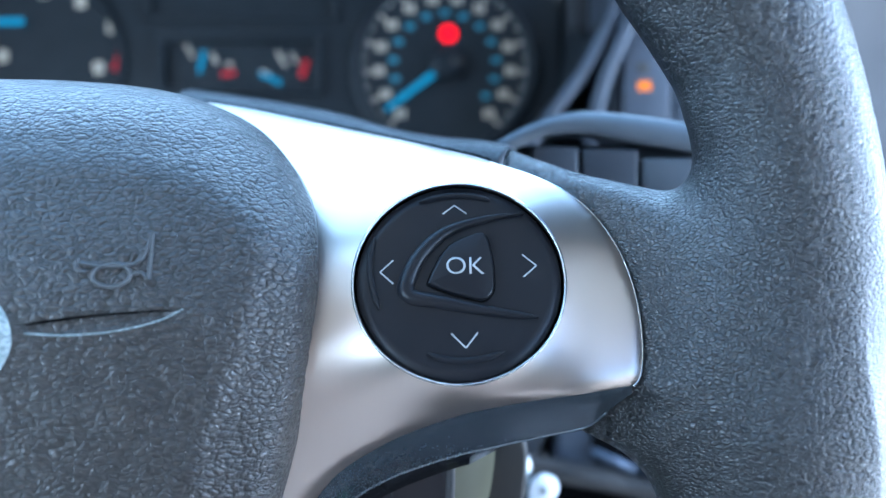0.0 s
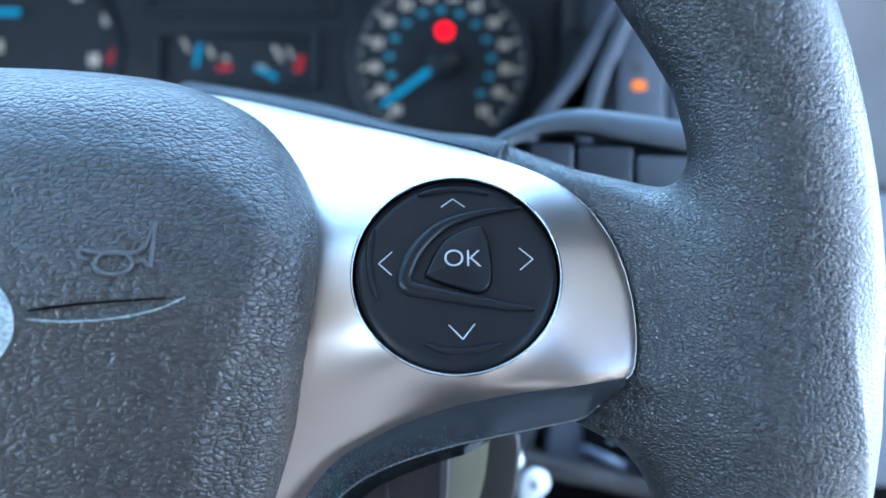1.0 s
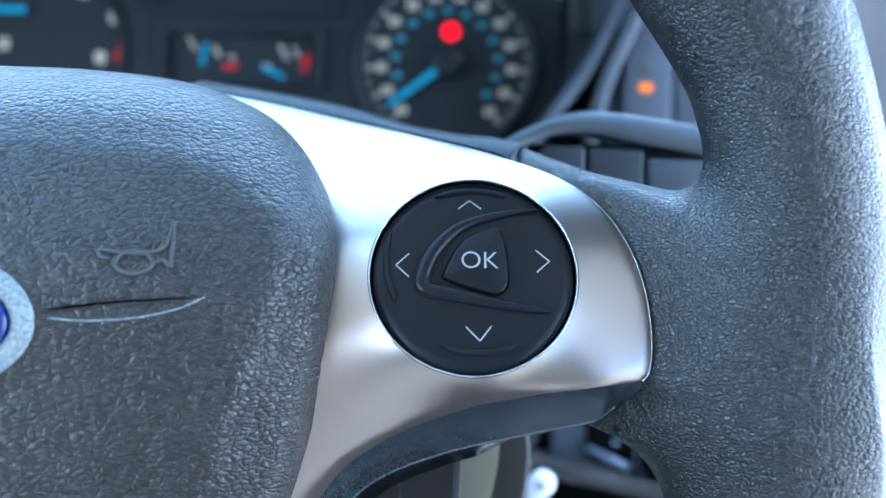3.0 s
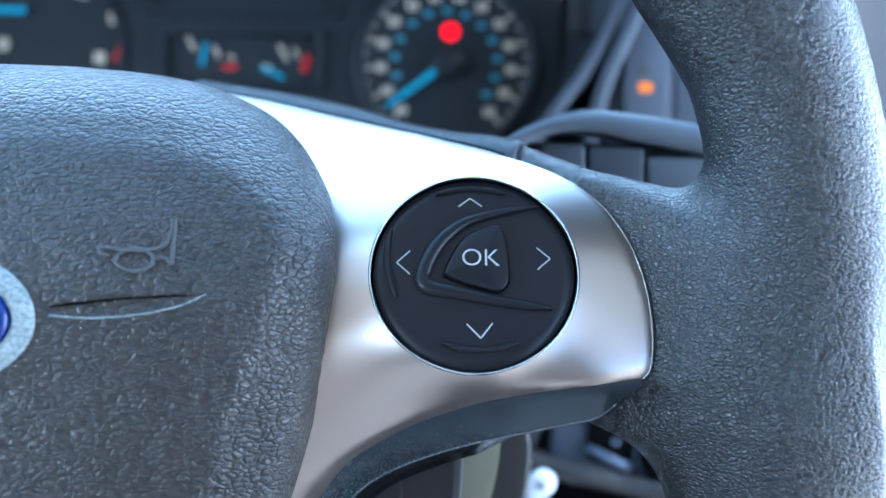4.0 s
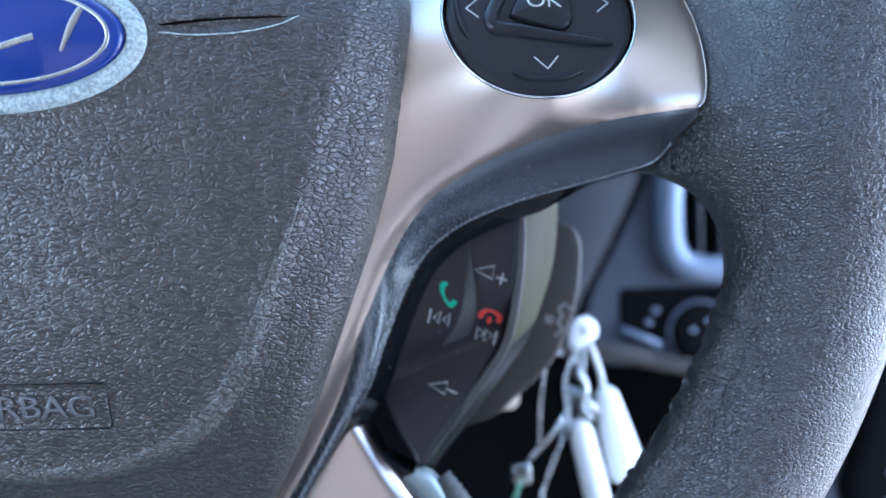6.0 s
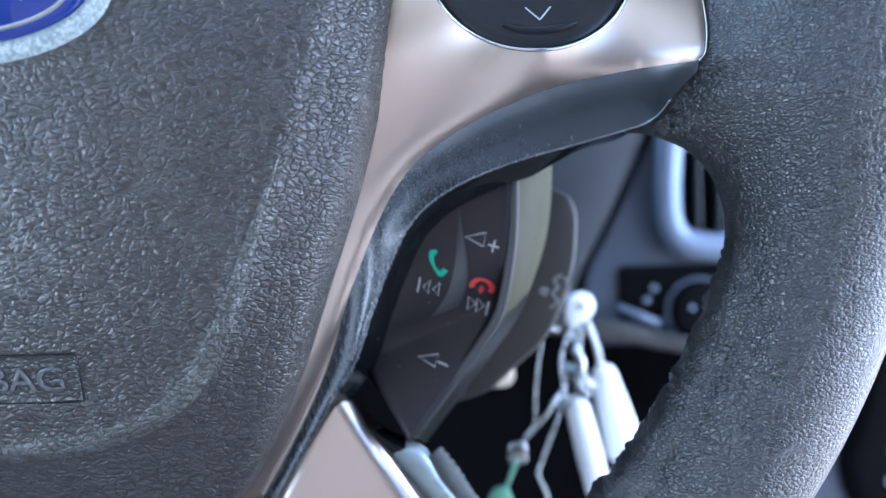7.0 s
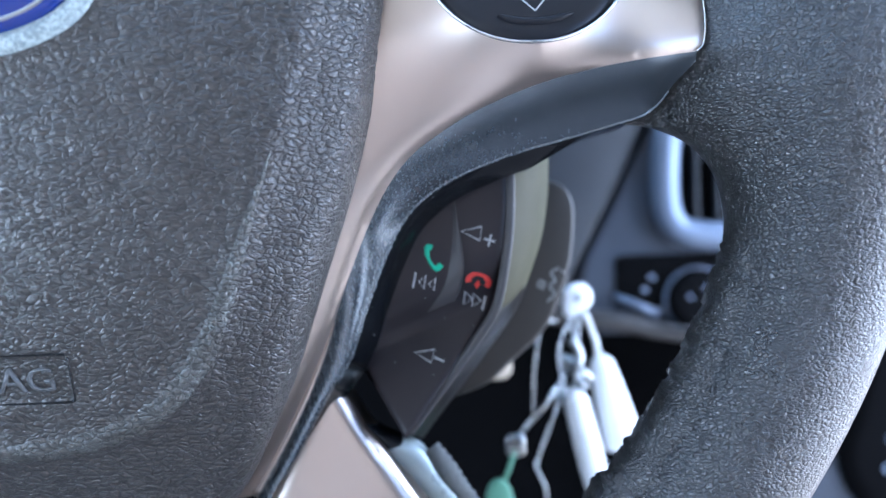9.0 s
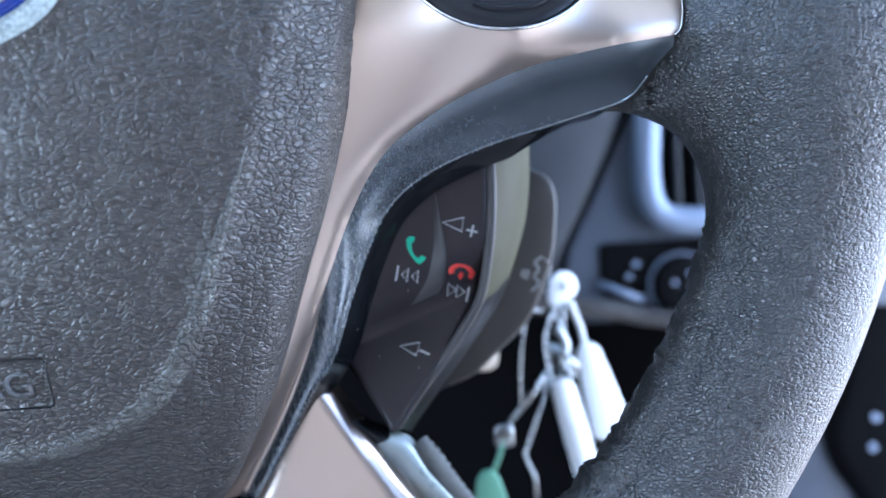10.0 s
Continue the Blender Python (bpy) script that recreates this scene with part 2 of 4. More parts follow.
def glowing(name, colour, strength):
    n = Nodes(name, tuple(c * 0.05 for c in colour), 0.9)
    n.b.inputs["Specular IOR Level"].default_value = 0.0
    n.b.inputs["Emission Color"].default_value = (*colour, 1)
    n.b.inputs["Emission Strength"].default_value = strength
    return n.m


LAMP_RED = glowing("red warning lamp", (1.0, 0.0, 0.008), 0.75)
LAMP_ORANGE = glowing("amber switch lamp", (1.0, 0.25, 0.03), 0.45)
NEEDLE = glowing("lit blue needle", (0.07, 0.36, 0.55), 0.26)

# ---------------------------------------------------------------- shape helpers (lengths in millimetres, in the tilted frame ROOT)
ORIGIN = {}


def thing(name, origin, label, category, group="", kind=""):
    ob = new(name)
    ob.empty_display_size = 0.02
    ob.matrix_world = ROOT @ Matrix.Translation(Vector(origin) / 1000)
    ORIGIN[ob] = np.array(origin, float)
    return tagged(ob, label, category, group, kind)


def part(name, made, material, parent, label="", smooth=True):
    """made: (verts, faces). One mesh under a thing or a part."""
    verts, faces = made
    me = bpy.data.meshes.new(name)
    me.from_pydata([tuple(v) for v in (np.asarray(verts, float) - ORIGIN[parent]) / 1000], [], [tuple(int(i) for i in f) for f in faces])
    me.materials.append(material)
    if smooth:
        me.polygons.foreach_set("use_smooth", [True] * len(me.polygons))
    me.update()
    ob = new(name, me)
    ob.parent = parent
    ORIGIN[ob] = ORIGIN[parent]
    if label:
        ob["label"] = label
    return ob


def curve(points, n=8, closed=False):
    """A Catmull-Rom curve through the points, n steps a span."""
    p = np.asarray(points, float)
    q = np.concatenate([p[-1:], p, p[:2]]) if closed else np.concatenate([2 * p[:1] - p[1:2], p, 2 * p[-1:] - p[-2:-1]])
    out = []
    for i in range(len(q) - 3):
        a, b, c, d = q[i : i + 4]
        t = np.linspace(0, 1, n, endpoint=False)[:, None]
        out.append(0.5 * (2 * b + (c - a) * t + (2 * a - 5 * b + 4 * c - d) * t**2 + (3 * b - a - 3 * c + d) * t**3))
    out = np.concatenate(out)
    return out if closed else np.concatenate([out, p[-1:]])


def even(points, step, closed=False):
    """The polyline resampled at even steps."""
    p = np.asarray(points, float)
    if closed:
        p = np.concatenate([p, p[:1]])
    s = np.r_[0, np.cumsum(np.linalg.norm(np.diff(p, axis=0), axis=1))]
    n = max(3, int(round(s[-1] / step)))
    t = np.linspace(0, s[-1], n + 1)
    out = np.stack([np.interp(t, s, c) for c in p.T], 1)
    return out[:-1] if closed else out


def merged(*meshes):
    verts, faces, k = [], [], 0
    for v, f in meshes:
        verts.append(np.asarray(v, float))
        faces += [tuple(int(i) + k for i in face) for face in f]
        k += len(v)
    return np.concatenate(verts), faces


def off_line(p, line, closed=True):
    """Distance of the points p (n, 2) from a polyline, and whether they lie inside it."""
    a = line
    b = np.roll(line, -1, 0) if closed else line[1:]
    a = a if closed else a[:-1]
    best, inside = np.full(len(p), 1e9), np.zeros(len(p), bool)
    for u, v in zip(a, b):
        w = v - u
        t = np.clip(((p - u) @ w) / max(w @ w, 1e-12), 0, 1)
        best = np.minimum(best, np.linalg.norm(p - u - t[:, None] * w, axis=1))
        if closed:
            c = (u[1] > p[:, 1]) != (v[1] > p[:, 1])
            inside ^= c & (p[:, 0] < u[0] + (p[:, 1] - u[1]) * (v[0] - u[0]) / (v[1] - u[1] + 1e-12))
    return best, inside


def sheet(outline, depth, step, hole=None, fine=(), back=8.0, inset=0.0, hole_back=4.0):
    """A skin over the outline in x and z, whose y is depth(points, distance from the edge), with its edge turned back."""
    from mathutils.geometry import delaunay_2d_cdt

    edge = even(outline, step, True)
    loops = [edge] + ([even(hole, step * 0.6, True)] if hole is not None else [])
    lo, hi = edge.min(0), edge.max(0)

    def grid(x0, x1, z0, z1, s):
        xs, zs = np.meshgrid(np.arange(x0, x1, s), np.arange(z0, z1, s * 0.87))
        xs = xs + (np.arange(len(xs)) % 2)[:, None] * s / 2
        return np.stack([xs.ravel(), zs.ravel()], 1)

    pts = grid(lo[0], hi[0], lo[1], hi[1], step)
    for x0, x1, z0, z1, s in fine:
        keep = ~((pts[:, 0] > x0) & (pts[:, 0] < x1) & (pts[:, 1] > z0) & (pts[:, 1] < z1))
        pts = np.concatenate([pts[keep], grid(x0 + s / 2, x1, z0 + s / 2, z1, s)])
    d, ins = off_line(pts, edge)
    keep = ins & (d > step * 0.45)
    if hole is not None:
        dh, ih = off_line(pts, loops[1])
        keep &= ~ih & (dh > step * 0.35)
    pts = pts[keep]
    verts, edges = [], []
    for loop in loops:
        k = len(verts)
        verts += [Vector(p) for p in loop]
        edges += [(k + i, k + (i + 1) % len(loop)) for i in range(len(loop))]
    verts += [Vector(p) for p in pts]
    v2, _, f2, *_ = delaunay_2d_cdt(verts, edges, [], 1, 1e-5)
    xy = np.array([tuple(v) for v in v2])
    tri = np.array([f[:3] for f in f2])
    mid = xy[tri].mean(1)
    keep = off_line(mid, edge)[1]
    if hole is not None:
        keep &= ~off_line(mid, loops[1])[1]
    tri = tri[keep]
    a, b, c = xy[tri[:, 0]], xy[tri[:, 1]], xy[tri[:, 2]]
    area = (b[:, 0] - a[:, 0]) * (c[:, 1] - a[:, 1]) - (b[:, 1] - a[:, 1]) * (c[:, 0] - a[:, 0])
    tri[area < 0] = tri[area < 0][:, ::-1]
    dist = off_line(xy, edge)[0]
    out = np.stack([xy[:, 0], depth(xy, dist), xy[:, 1]], 1)
    faces = [tuple(f) for f in tri]
    # turn every open edge back
    count = {}
    for f in faces:
        for i in range(3):
            u, v = f[i], f[(i + 1) % 3]
            count[(u, v)] = count.get((u, v), 0) + 1
    open_edges = [(u, v) for (u, v) in count if (v, u) not in count]
    rim = sorted({u for e in open_edges for u in e})
    centre = edge.mean(0)
    extra, turned_back = {}, []
    for u in rim:
        on_hole = hole is not None and off_line(xy[u][None], loops[1])[0][0] < 1e-3
        w = out[u].copy()
        w[1] += hole_back if on_hole else back
        if inset and not on_hole:
            way = centre - xy[u]
            w[[0, 2]] += way / (np.linalg.norm(way) + 1e-9) * inset
        extra[u] = len(out) + len(turned_back)
        turned_back.append(w)
    out = np.concatenate([out, np.array(turned_back)])
    front = {u: len(out) + i for i, u in enumerate(rim)}
    out = np.concatenate([out, out[rim]])
    for u, v in open_edges:
        faces.append((front[v], front[u], extra[u], extra[v]))
    return out, faces



def spline_depth(control, stiff=0.5):
    """A thin-plate surface y(x, z) near the control points (x, y, z)."""
    c = np.asarray(control, float)
    p, y = c[:, [0, 2]], c[:, 1]

    def kernel(a, b):
        r = np.linalg.norm(a[:, None] - b[None], axis=2) / 50
        return r**2 * np.log(r + 1e-9)

    n = len(p)
    m = np.zeros((n + 3, n + 3))
    m[:n, :n] = kernel(p, p) + stiff * 0.01 * np.eye(n)
    m[:n, n], m[:n, n + 1 :] = 1, p / 50
    m[n, :n], m[n + 1 :, :n] = 1, p.T / 50
    w = np.linalg.solve(m, np.r_[y, 0, 0, 0])

    def depth(q, dist=None):
        q = np.asarray(q, float)
        return kernel(q, p) @ w[:n] + w[n] + (q / 50) @ w[n + 1 :]

    return depth


def nets(f, lo, hi, step):
    """The surface f = 0 as quads, pulled onto it."""
    axes = [np.arange(a, b + step, step) for a, b in zip(lo, hi)]
    g = np.stack(np.meshgrid(*axes, indexing="ij"), -1)
    shape = g.shape[:3]
    val = f(g.reshape(-1, 3)).reshape(shape)
    ins = val < 0
    nx, ny, nz = shape
    corners = [(i, j, k) for i in (0, 1) for j in (0, 1) for k in (0, 1)]
    total = sum(ins[i : nx - 1 + i, j : ny - 1 + j, k : nz - 1 + k].astype(int) for i, j, k in corners)
    cell = (total > 0) & (total < 8)
    idx = np.full(cell.shape, -1)
    where = np.argwhere(cell)
    idx[cell] = np.arange(len(where))
    v = np.array([a[0] for a in axes]) + (where + 0.5) * step
    for _ in range(4):
        h = 0.05
        val0 = f(v)
        grad = np.stack([(f(v + h * e) - val0) / h for e in np.eye(3)], 1)
        v = v - np.clip(val0 / (np.sum(grad**2, 1) + 1e-6), -step, step)[:, None] * grad * 0.8
    faces = []
    for ax in range(3):
        a = [slice(None)] * 3
        b = [slice(None)] * 3
        a[ax], b[ax] = slice(0, shape[ax] - 1), slice(1, shape[ax])
        cross = ins[tuple(a)] != ins[tuple(b)]
        e = np.argwhere(cross)
        o1, o2 = [(1, 2), (2, 0), (0, 1)][ax]
        ok = (e[:, o1] > 0) & (e[:, o2] > 0) & (e[:, o1] < shape[o1] - 1) & (e[:, o2] < shape[o2] - 1)
        e = e[ok]

        def cell_of(d1, d2):
            q = e.copy()
            q[:, o1] -= d1
            q[:, o2] -= d2
            return idx[q[:, 0], q[:, 1], q[:, 2]]

        quad = np.stack([cell_of(1, 1), cell_of(0, 1), cell_of(0, 0), cell_of(1, 0)], 1)
        flip = ~ins[e[:, 0], e[:, 1], e[:, 2]]
        quad[flip] = quad[flip][:, ::-1]
        faces.append(quad[(quad >= 0).all(1)])
    return v, np.concatenate(faces)


def tube(points, radius, sides=10, closed=False, squash=1.0, caps=True):
    """A round sweep along the points; radius may be a list."""
    p = np.asarray(points, float)
    r = np.broadcast_to(np.asarray(radius, float), (len(p),))
    tan = np.roll(p, -1, 0) - np.roll(p, 1, 0) if closed else np.gradient(p, axis=0)
    tan /= np.linalg.norm(tan, axis=1)[:, None] + 1e-12
    ref = np.array([0, 1.0, 0])
    if np.abs(tan @ ref).mean() > 0.8:
        ref = np.array([0.0, 0, 1])
    a = np.cross(tan, ref)
    a /= np.linalg.norm(a, axis=1)[:, None] + 1e-12
    b = np.cross(tan, a)
    th = np.linspace(0, 2 * np.pi, sides, endpoint=False)
    v = (p[:, None] + r[:, None, None] * (np.cos(th)[None, :, None] * a[:, None] + squash * np.sin(th)[None, :, None] * b[:, None])).reshape(-1, 3)
    faces, n = [], len(p)
    for i in range(n if closed else n - 1):
        for j in range(sides):
            k, l = (i + 1) % n, (j + 1) % sides
            faces.append((i * sides + j, i * sides + l, k * sides + l, k * sides + j))
    if caps and not closed:
        faces += [tuple(range(sides))[::-1], tuple((n - 1) * sides + j for j in range(sides))]
    return v, faces


def ribbon(points, width, height, place, closed=False):
    """A raised stroke: points (u, v) in a plane, laid on a surface by place(u, v, h)."""
    p = np.asarray(points, float)
    w = np.broadcast_to(np.asarray(width, float), (len(p),)) / 2
    tan = np.roll(p, -1, 0) - np.roll(p, 1, 0) if closed else np.gradient(p, axis=0)
    tan /= np.linalg.norm(tan, axis=1)[:, None] + 1e-12
    side = np.stack([-tan[:, 1], tan[:, 0]], 1)
    prof = [(-1, -0.3), (-0.75, 0.65), (0, 1), (0.75, 0.65), (1, -0.3)]
    v = []
    for i in range(len(p)):
        for s, h in prof:
            q = p[i] + side[i] * s * w[i]
            v.append(place(q[0], q[1], h * height))
    n, k = len(p), len(prof)
    faces = []
    for i in range(n if closed else n - 1):
        for j in range(k - 1):
            a, b = i * k + j, ((i + 1) % n) * k + j
            faces.append((a, a + 1, b + 1, b))
    return np.array(v), faces


def slab(outline, place, h0, h1, round_=0.4):
    """A plate with a rounded upper edge: outline (u, v), anticlockwise, between the heights h0 and h1."""
    p = np.asarray(outline, float)
    c = p.mean(0)
    nrm = np.roll(p, -1, 0) - np.roll(p, 1, 0)
    nrm = np.stack([nrm[:, 1], -nrm[:, 0]], 1)
    nrm /= np.linalg.norm(nrm, axis=1)[:, None] + 1e-12
    if ((p - c) * nrm).sum() < 0:
        nrm = -nrm
    rings = [(0, h0), (0, h1 - round_), (-0.3 * round_, h1 - 0.3 * round_), (-round_, h1)]
    v = [place(*(q), h) for o, h in rings for q in p + nrm * o]
    n = len(p)
    faces = [(r * n + i, r * n + (i + 1) % n, (r + 1) * n + (i + 1) % n, (r + 1) * n + i) for r in range(len(rings) - 1) for i in range(n)]
    v.append(place(*c, h1))
    top = (len(rings) - 1) * n
    faces += [(top + i, top + (i + 1) % n, len(v) - 1) for i in range(n)]
    return np.array(v), faces


def box(x0, x1, y0, y1, z0, z1, r=1.0):
    """A box with chamfered edges."""
    lo, hi = np.array([x0, y0, z0], float), np.array([x1, y1, z1], float)
    r = min(r, *(0.45 * (hi - lo)))
    bm = bmesh.new()
    bmesh.ops.create_cube(bm, size=1)
    for v in bm.verts:
        v.co = Vector((lo + hi) / 2) + Vector(v.co[i] * (hi - lo)[i] for i in range(3))
    bmesh.ops.bevel(bm, geom=bm.edges[:], offset=r, segments=2, affect="EDGES", profile=0.6)
    bm.verts.index_update()
    out = np.array([tuple(v.co) for v in bm.verts]), [tuple(v.index for v in f.verts) for f in bm.faces]
    bm.free()
    return out


def turned(profile, centre, axis_place, sides=40):
    """A turned solid: profile (radius, height), laid by axis_place(u, v, h)."""
    th = np.linspace(0, 2 * np.pi, sides, endpoint=False)
    v = [axis_place(centre[0] + r * np.cos(a), centre[1] + r * np.sin(a), h) for r, h in profile for a in th]
    faces = [(k * sides + i, k * sides + (i + 1) % sides, (k + 1) * sides + (i + 1) % sides, (k + 1) * sides + i) for k in range(len(profile) - 1) for i in range(sides)]
    faces.append(tuple((len(profile) - 1) * sides + i for i in range(sides)))
    return np.array(v), faces


def lettering(text, size, place, u, v, h, width=None, thin=0.0):
    """The text as a mesh, its middle at (u, v); width scales it to that many millimetres."""
    c = bpy.data.curves.new("letters", "FONT")
    c.offset = thin
    c.body, c.size, c.extrude, c.align_x, c.align_y = text, size, 0.0, "CENTER", "CENTER"
    ob = bpy.data.objects.new("letters", c)
    scene.collection.objects.link(ob)
    me = bpy.data.meshes.new_from_object(ob.evaluated_get(bpy.context.evaluated_depsgraph_get()))
    p = np.array([tuple(q.co) for q in me.vertices])
    faces = [tuple(f.vertices) for f in me.polygons]
    bpy.data.objects.remove(ob)
    bpy.data.curves.remove(c)
    k = width / np.ptp(p[:, 0]) if width else 1.0
    p[:, 0] = (p[:, 0] - (p[:, 0].max() + p[:, 0].min()) / 2) * k
    p[:, 1] -= (p[:, 1].max() + p[:, 1].min()) / 2
    top = [place(u + a, v + b, h) for a, b, _ in p]
    low = [place(u + a, v + b, 0) for a, b, _ in p]
    n = len(p)
    count = {}
    for f in faces:
        for i in range(len(f)):
            count[(f[i], f[(i + 1) % len(f)])] = 1
    walls = [(a, a + n, b + n, b) for a, b in count if (b, a) not in count]
    return np.array(top + low), faces + walls


def facing(y):
    """A plane at that depth, facing the driver: u right, v up, h towards the driver."""
    return lambda u, v, h: (u, y - h, v)


def circle(u, v, r, n=28, squash=1.0):
    a = np.linspace(0, 2 * np.pi, n, endpoint=False)
    return np.stack([u + r * np.cos(a), v + r * squash * np.sin(a)], 1)


def rounded(x0, x1, z0, z1, r, n=5):
    out = []
    for cx, cz, a0 in ((x1 - r, z1 - r, 0), (x0 + r, z1 - r, 90), (x0 + r, z0 + r, 180), (x1 - r, z0 + r, 270)):
        for a in np.radians(np.linspace(a0, a0 + 90, n)):
            out.append((cx + r * np.cos(a), cz + r * np.sin(a)))
    return np.array(out)


def loft(*rails):
    """Quads between rails of equal length."""
    n = len(rails[0])
    v = np.concatenate([np.asarray(r, float) for r in rails])
    return v, [(k * n + i, k * n + i + 1, (k + 1) * n + i + 1, (k + 1) * n + i) for k in range(len(rails) - 1) for i in range(n - 1)]

# ---------------------------------------------------------------- steering wheel
HUB = np.array([-103.0, 152.3, -22.2])
AXIS = np.array([0.0316, -1.0, -0.0656])
AXIS /= np.linalg.norm(AXIS)
wheel = thing("steering_wheel", (-103.0, 190.0, -22.2), "black leather steering wheel with silver spoke trim", "steering wheel")

# silver spoke trim: the right-hand outline in x and z, and its bowed surface
BEZEL_TOP = [(-64, 39.9), (-49.4, 36.7), (-31, 32.4), (-15.4, 27.6), (-1.6, 23.6), (11.2, 19.4), (23.0, 14.6), (31.0, 8.6), (36.2, 0.5), (39.0, -8.4), (39.8, -17.7), (39.0, -24.6), (37.4, -26.8)]
CREASE = [(37.4, -26.8), (32.0, -27.6), (26.0, -28.4), (15.3, -30.1), (4.3, -32.7), (-7.2, -37.1), (-15.3, -41.6), (-21.6, -46.2), (-27.0, -53.0), (-31.9, -62.0), (-36.7, -73.0), (-41.8, -86.0), (-47.2, -98.0), (-54.0, -111.0), (-63.5, -127.0)]
BEZEL_LEFT = [(-78, -127), (-62, -92), (-50, -60), (-44, -30), (-44, 0), (-52, 22)]
SWITCH = np.array([3.3, 155.0, -6.0])


def switch_plane(x, z):
    return 155.0 + 0.40 * (z + 6.0) + 0.046 * (x - 3.3)


ring_control = [(3.3 + 22 * c, switch_plane(3.3 + 22 * c, -6 + 20.4 * s), -6 + 20.4 * s) for c, s in ((math.cos(a), math.sin(a)) for a in np.arange(8) * math.pi / 4)]
bezel_depth = spline_depth(ring_control + [
    (-31, 203, 32.2), (-15.4, 190, 27.6), (-1.6, 182, 23.6), (11.2, 174, 19.4), (23, 169.5, 14.6), (31, 166, 8.6), (36.2, 161.8, 0.5), (39, 158.4, -8.4), (39.8, 155.4, -17.7), (38.4, 152.8, -27),
    (26, 150.6, -28.4), (15.3, 151.5, -30.1), (4.3, 153.5, -32.7), (-7.2, 155.5, -37.1), (-15.3, 157, -41.6), (-21.6, 158, -46.2), (-26.6, 160, -53), (-35.5, 167, -73), (-44.6, 175, -98), (-56, 184, -127),
    (-26, 153, -11), (-44, 157, -10), (-50, 163, -60), (-62, 173, -92), (-49.4, 206.5, 36.7), (-64, 212, 39.9), (-40, 196, 26), (-50, 188, 18)], 0.15)
top_line, crease_line = curve(BEZEL_TOP, 6), curve(CREASE, 6)
bezel_outline = np.concatenate([top_line[:-1], crease_line, np.array(BEZEL_LEFT)])


def hole_edge(r):
    a = np.linspace(0, 2 * np.pi, 90, endpoint=False)
    return np.stack([SWITCH[0] + r * np.cos(a), SWITCH[2] + r * 0.9285 * np.sin(a)], 1)


def crease_drop(p):
    return np.interp(p[:, 1], [-62, -38], [3.8, 0.8])


def crease_round(p):
    return np.interp(p[:, 1], [-62, -38], [8.0, 3.4])


def bezel_skin(p, dist):
    bend = off_line(p, crease_line, False)[0]
    return bezel_depth(p) + 0.5 * (1 - np.clip(dist / 1.2, 0, 1)) ** 2 + crease_drop(p) * (1 - np.clip(bend / crease_round(p), 0, 1)) ** 2


bezel = part("spoke_trim", sheet(bezel_outline, bezel_skin, 1.5, hole=hole_edge(21.3), back=2.5, hole_back=5), SATIN, wheel, "brushed satin silver spoke trim")

edge_line = top_line[top_line[:, 0] > 24]
part("trim_edge", tube(np.stack([edge_line[:, 0] - 0.1, bezel_depth(edge_line) + 0.45, edge_line[:, 1] - 0.1], 1), 0.22, 8), CHROME, bezel, "bright polished edge of the trim")

# the turned-under lower edge of the trim
FLANGE = [(37.6, 155.2, -28.6), (34.4, 159, -32.3), (30.6, 164.6, -37.3), (23.4, 167, -39.6), (11.5, 168.5, -42.6), (4.9, 169, -44.2), (-2.4, 169.5, -46.4), (-11.5, 170.5, -50), (-18.4, 172, -54.2), (-24.0, 173, -60.0), (-28.6, 174, -69), (-33.0, 175, -80), (-36.8, 176.5, -90.5), (-43.0, 179.5, -101), (-58, 187, -127)]
flange = curve(FLANGE, 8)
crease3 = np.stack([crease_line[:, 0], bezel_depth(crease_line) + 0.45 + crease_drop(crease_line), crease_line[:, 1]], 1)
crease3 = np.stack([np.interp(np.linspace(0, 1, len(flange)), np.linspace(0, 1, len(crease3)), crease3[:, k]) for k in range(3)], 1)
bow = np.sin(np.linspace(0, np.pi, len(flange)))[:, None]
rails = []
for t in np.linspace(0, 1, 9):
    mid = (1 - t) * crease3 + t * flange
    mid = mid + np.array([0.0, -0.5, -0.5]) * (4 * t * (1 - t)) * np.clip(3 * bow, 0, 1) * (1 - 0.8 * t)
    mid = mid + np.array([0.7, -1.5, 0.0]) * (4 * t * (1 - t)) * np.clip((-64 - mid[:, 2:]) / 20, 0, 1)
    rails.append(mid)
# the underside's dark reflection is painted in by the darker metal
part("trim_return", loft(*rails), SCUFFED, bezel, "turned-under lower edge of the trim, dimmed in its colour")
ridge_run = crease3[crease3[:, 2] < -78] + np.array([0.2, 0.3, 0.0])
part("arm_ridge", tube(ridge_run, np.interp(ridge_run[:, 2], [-100, -78], [1.1, 0.2]), 12), SATIN, bezel, "polished ridge of the lower arm")
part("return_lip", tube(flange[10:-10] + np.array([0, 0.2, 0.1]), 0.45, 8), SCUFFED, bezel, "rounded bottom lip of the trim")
along = np.gradient(flange, axis=0)
along /= np.linalg.norm(along, axis=1)[:, None]
into = np.stack([-along[:, 2], 0 * along[:, 0], along[:, 0]], 1)
into = np.where((into[:, 2] > 0)[:, None] & (np.abs(into[:, 2]) > 0.5)[:, None], -into, into)
into = np.where((into[:, 0] < 0)[:, None] & (np.abs(into[:, 2]) <= 0.5)[:, None], -into, into)
reach = np.interp(flange[:, 0], [-45, -38, -20, 5, 14, 20], [3.0, 4.6, 4.6, 4.0, 1.5, 0.4])[:, None]
lip = flange + into * reach * 0.35 + np.array([0, 3.0, 0])
inner = flange + into * reach + np.array([0, 5.5, 0])
part("spoke_back", loft(flange, lip, inner, inner + np.array([0, 20.0, 0])), PIANO, wheel, "gloss black inner edge of the spoke")

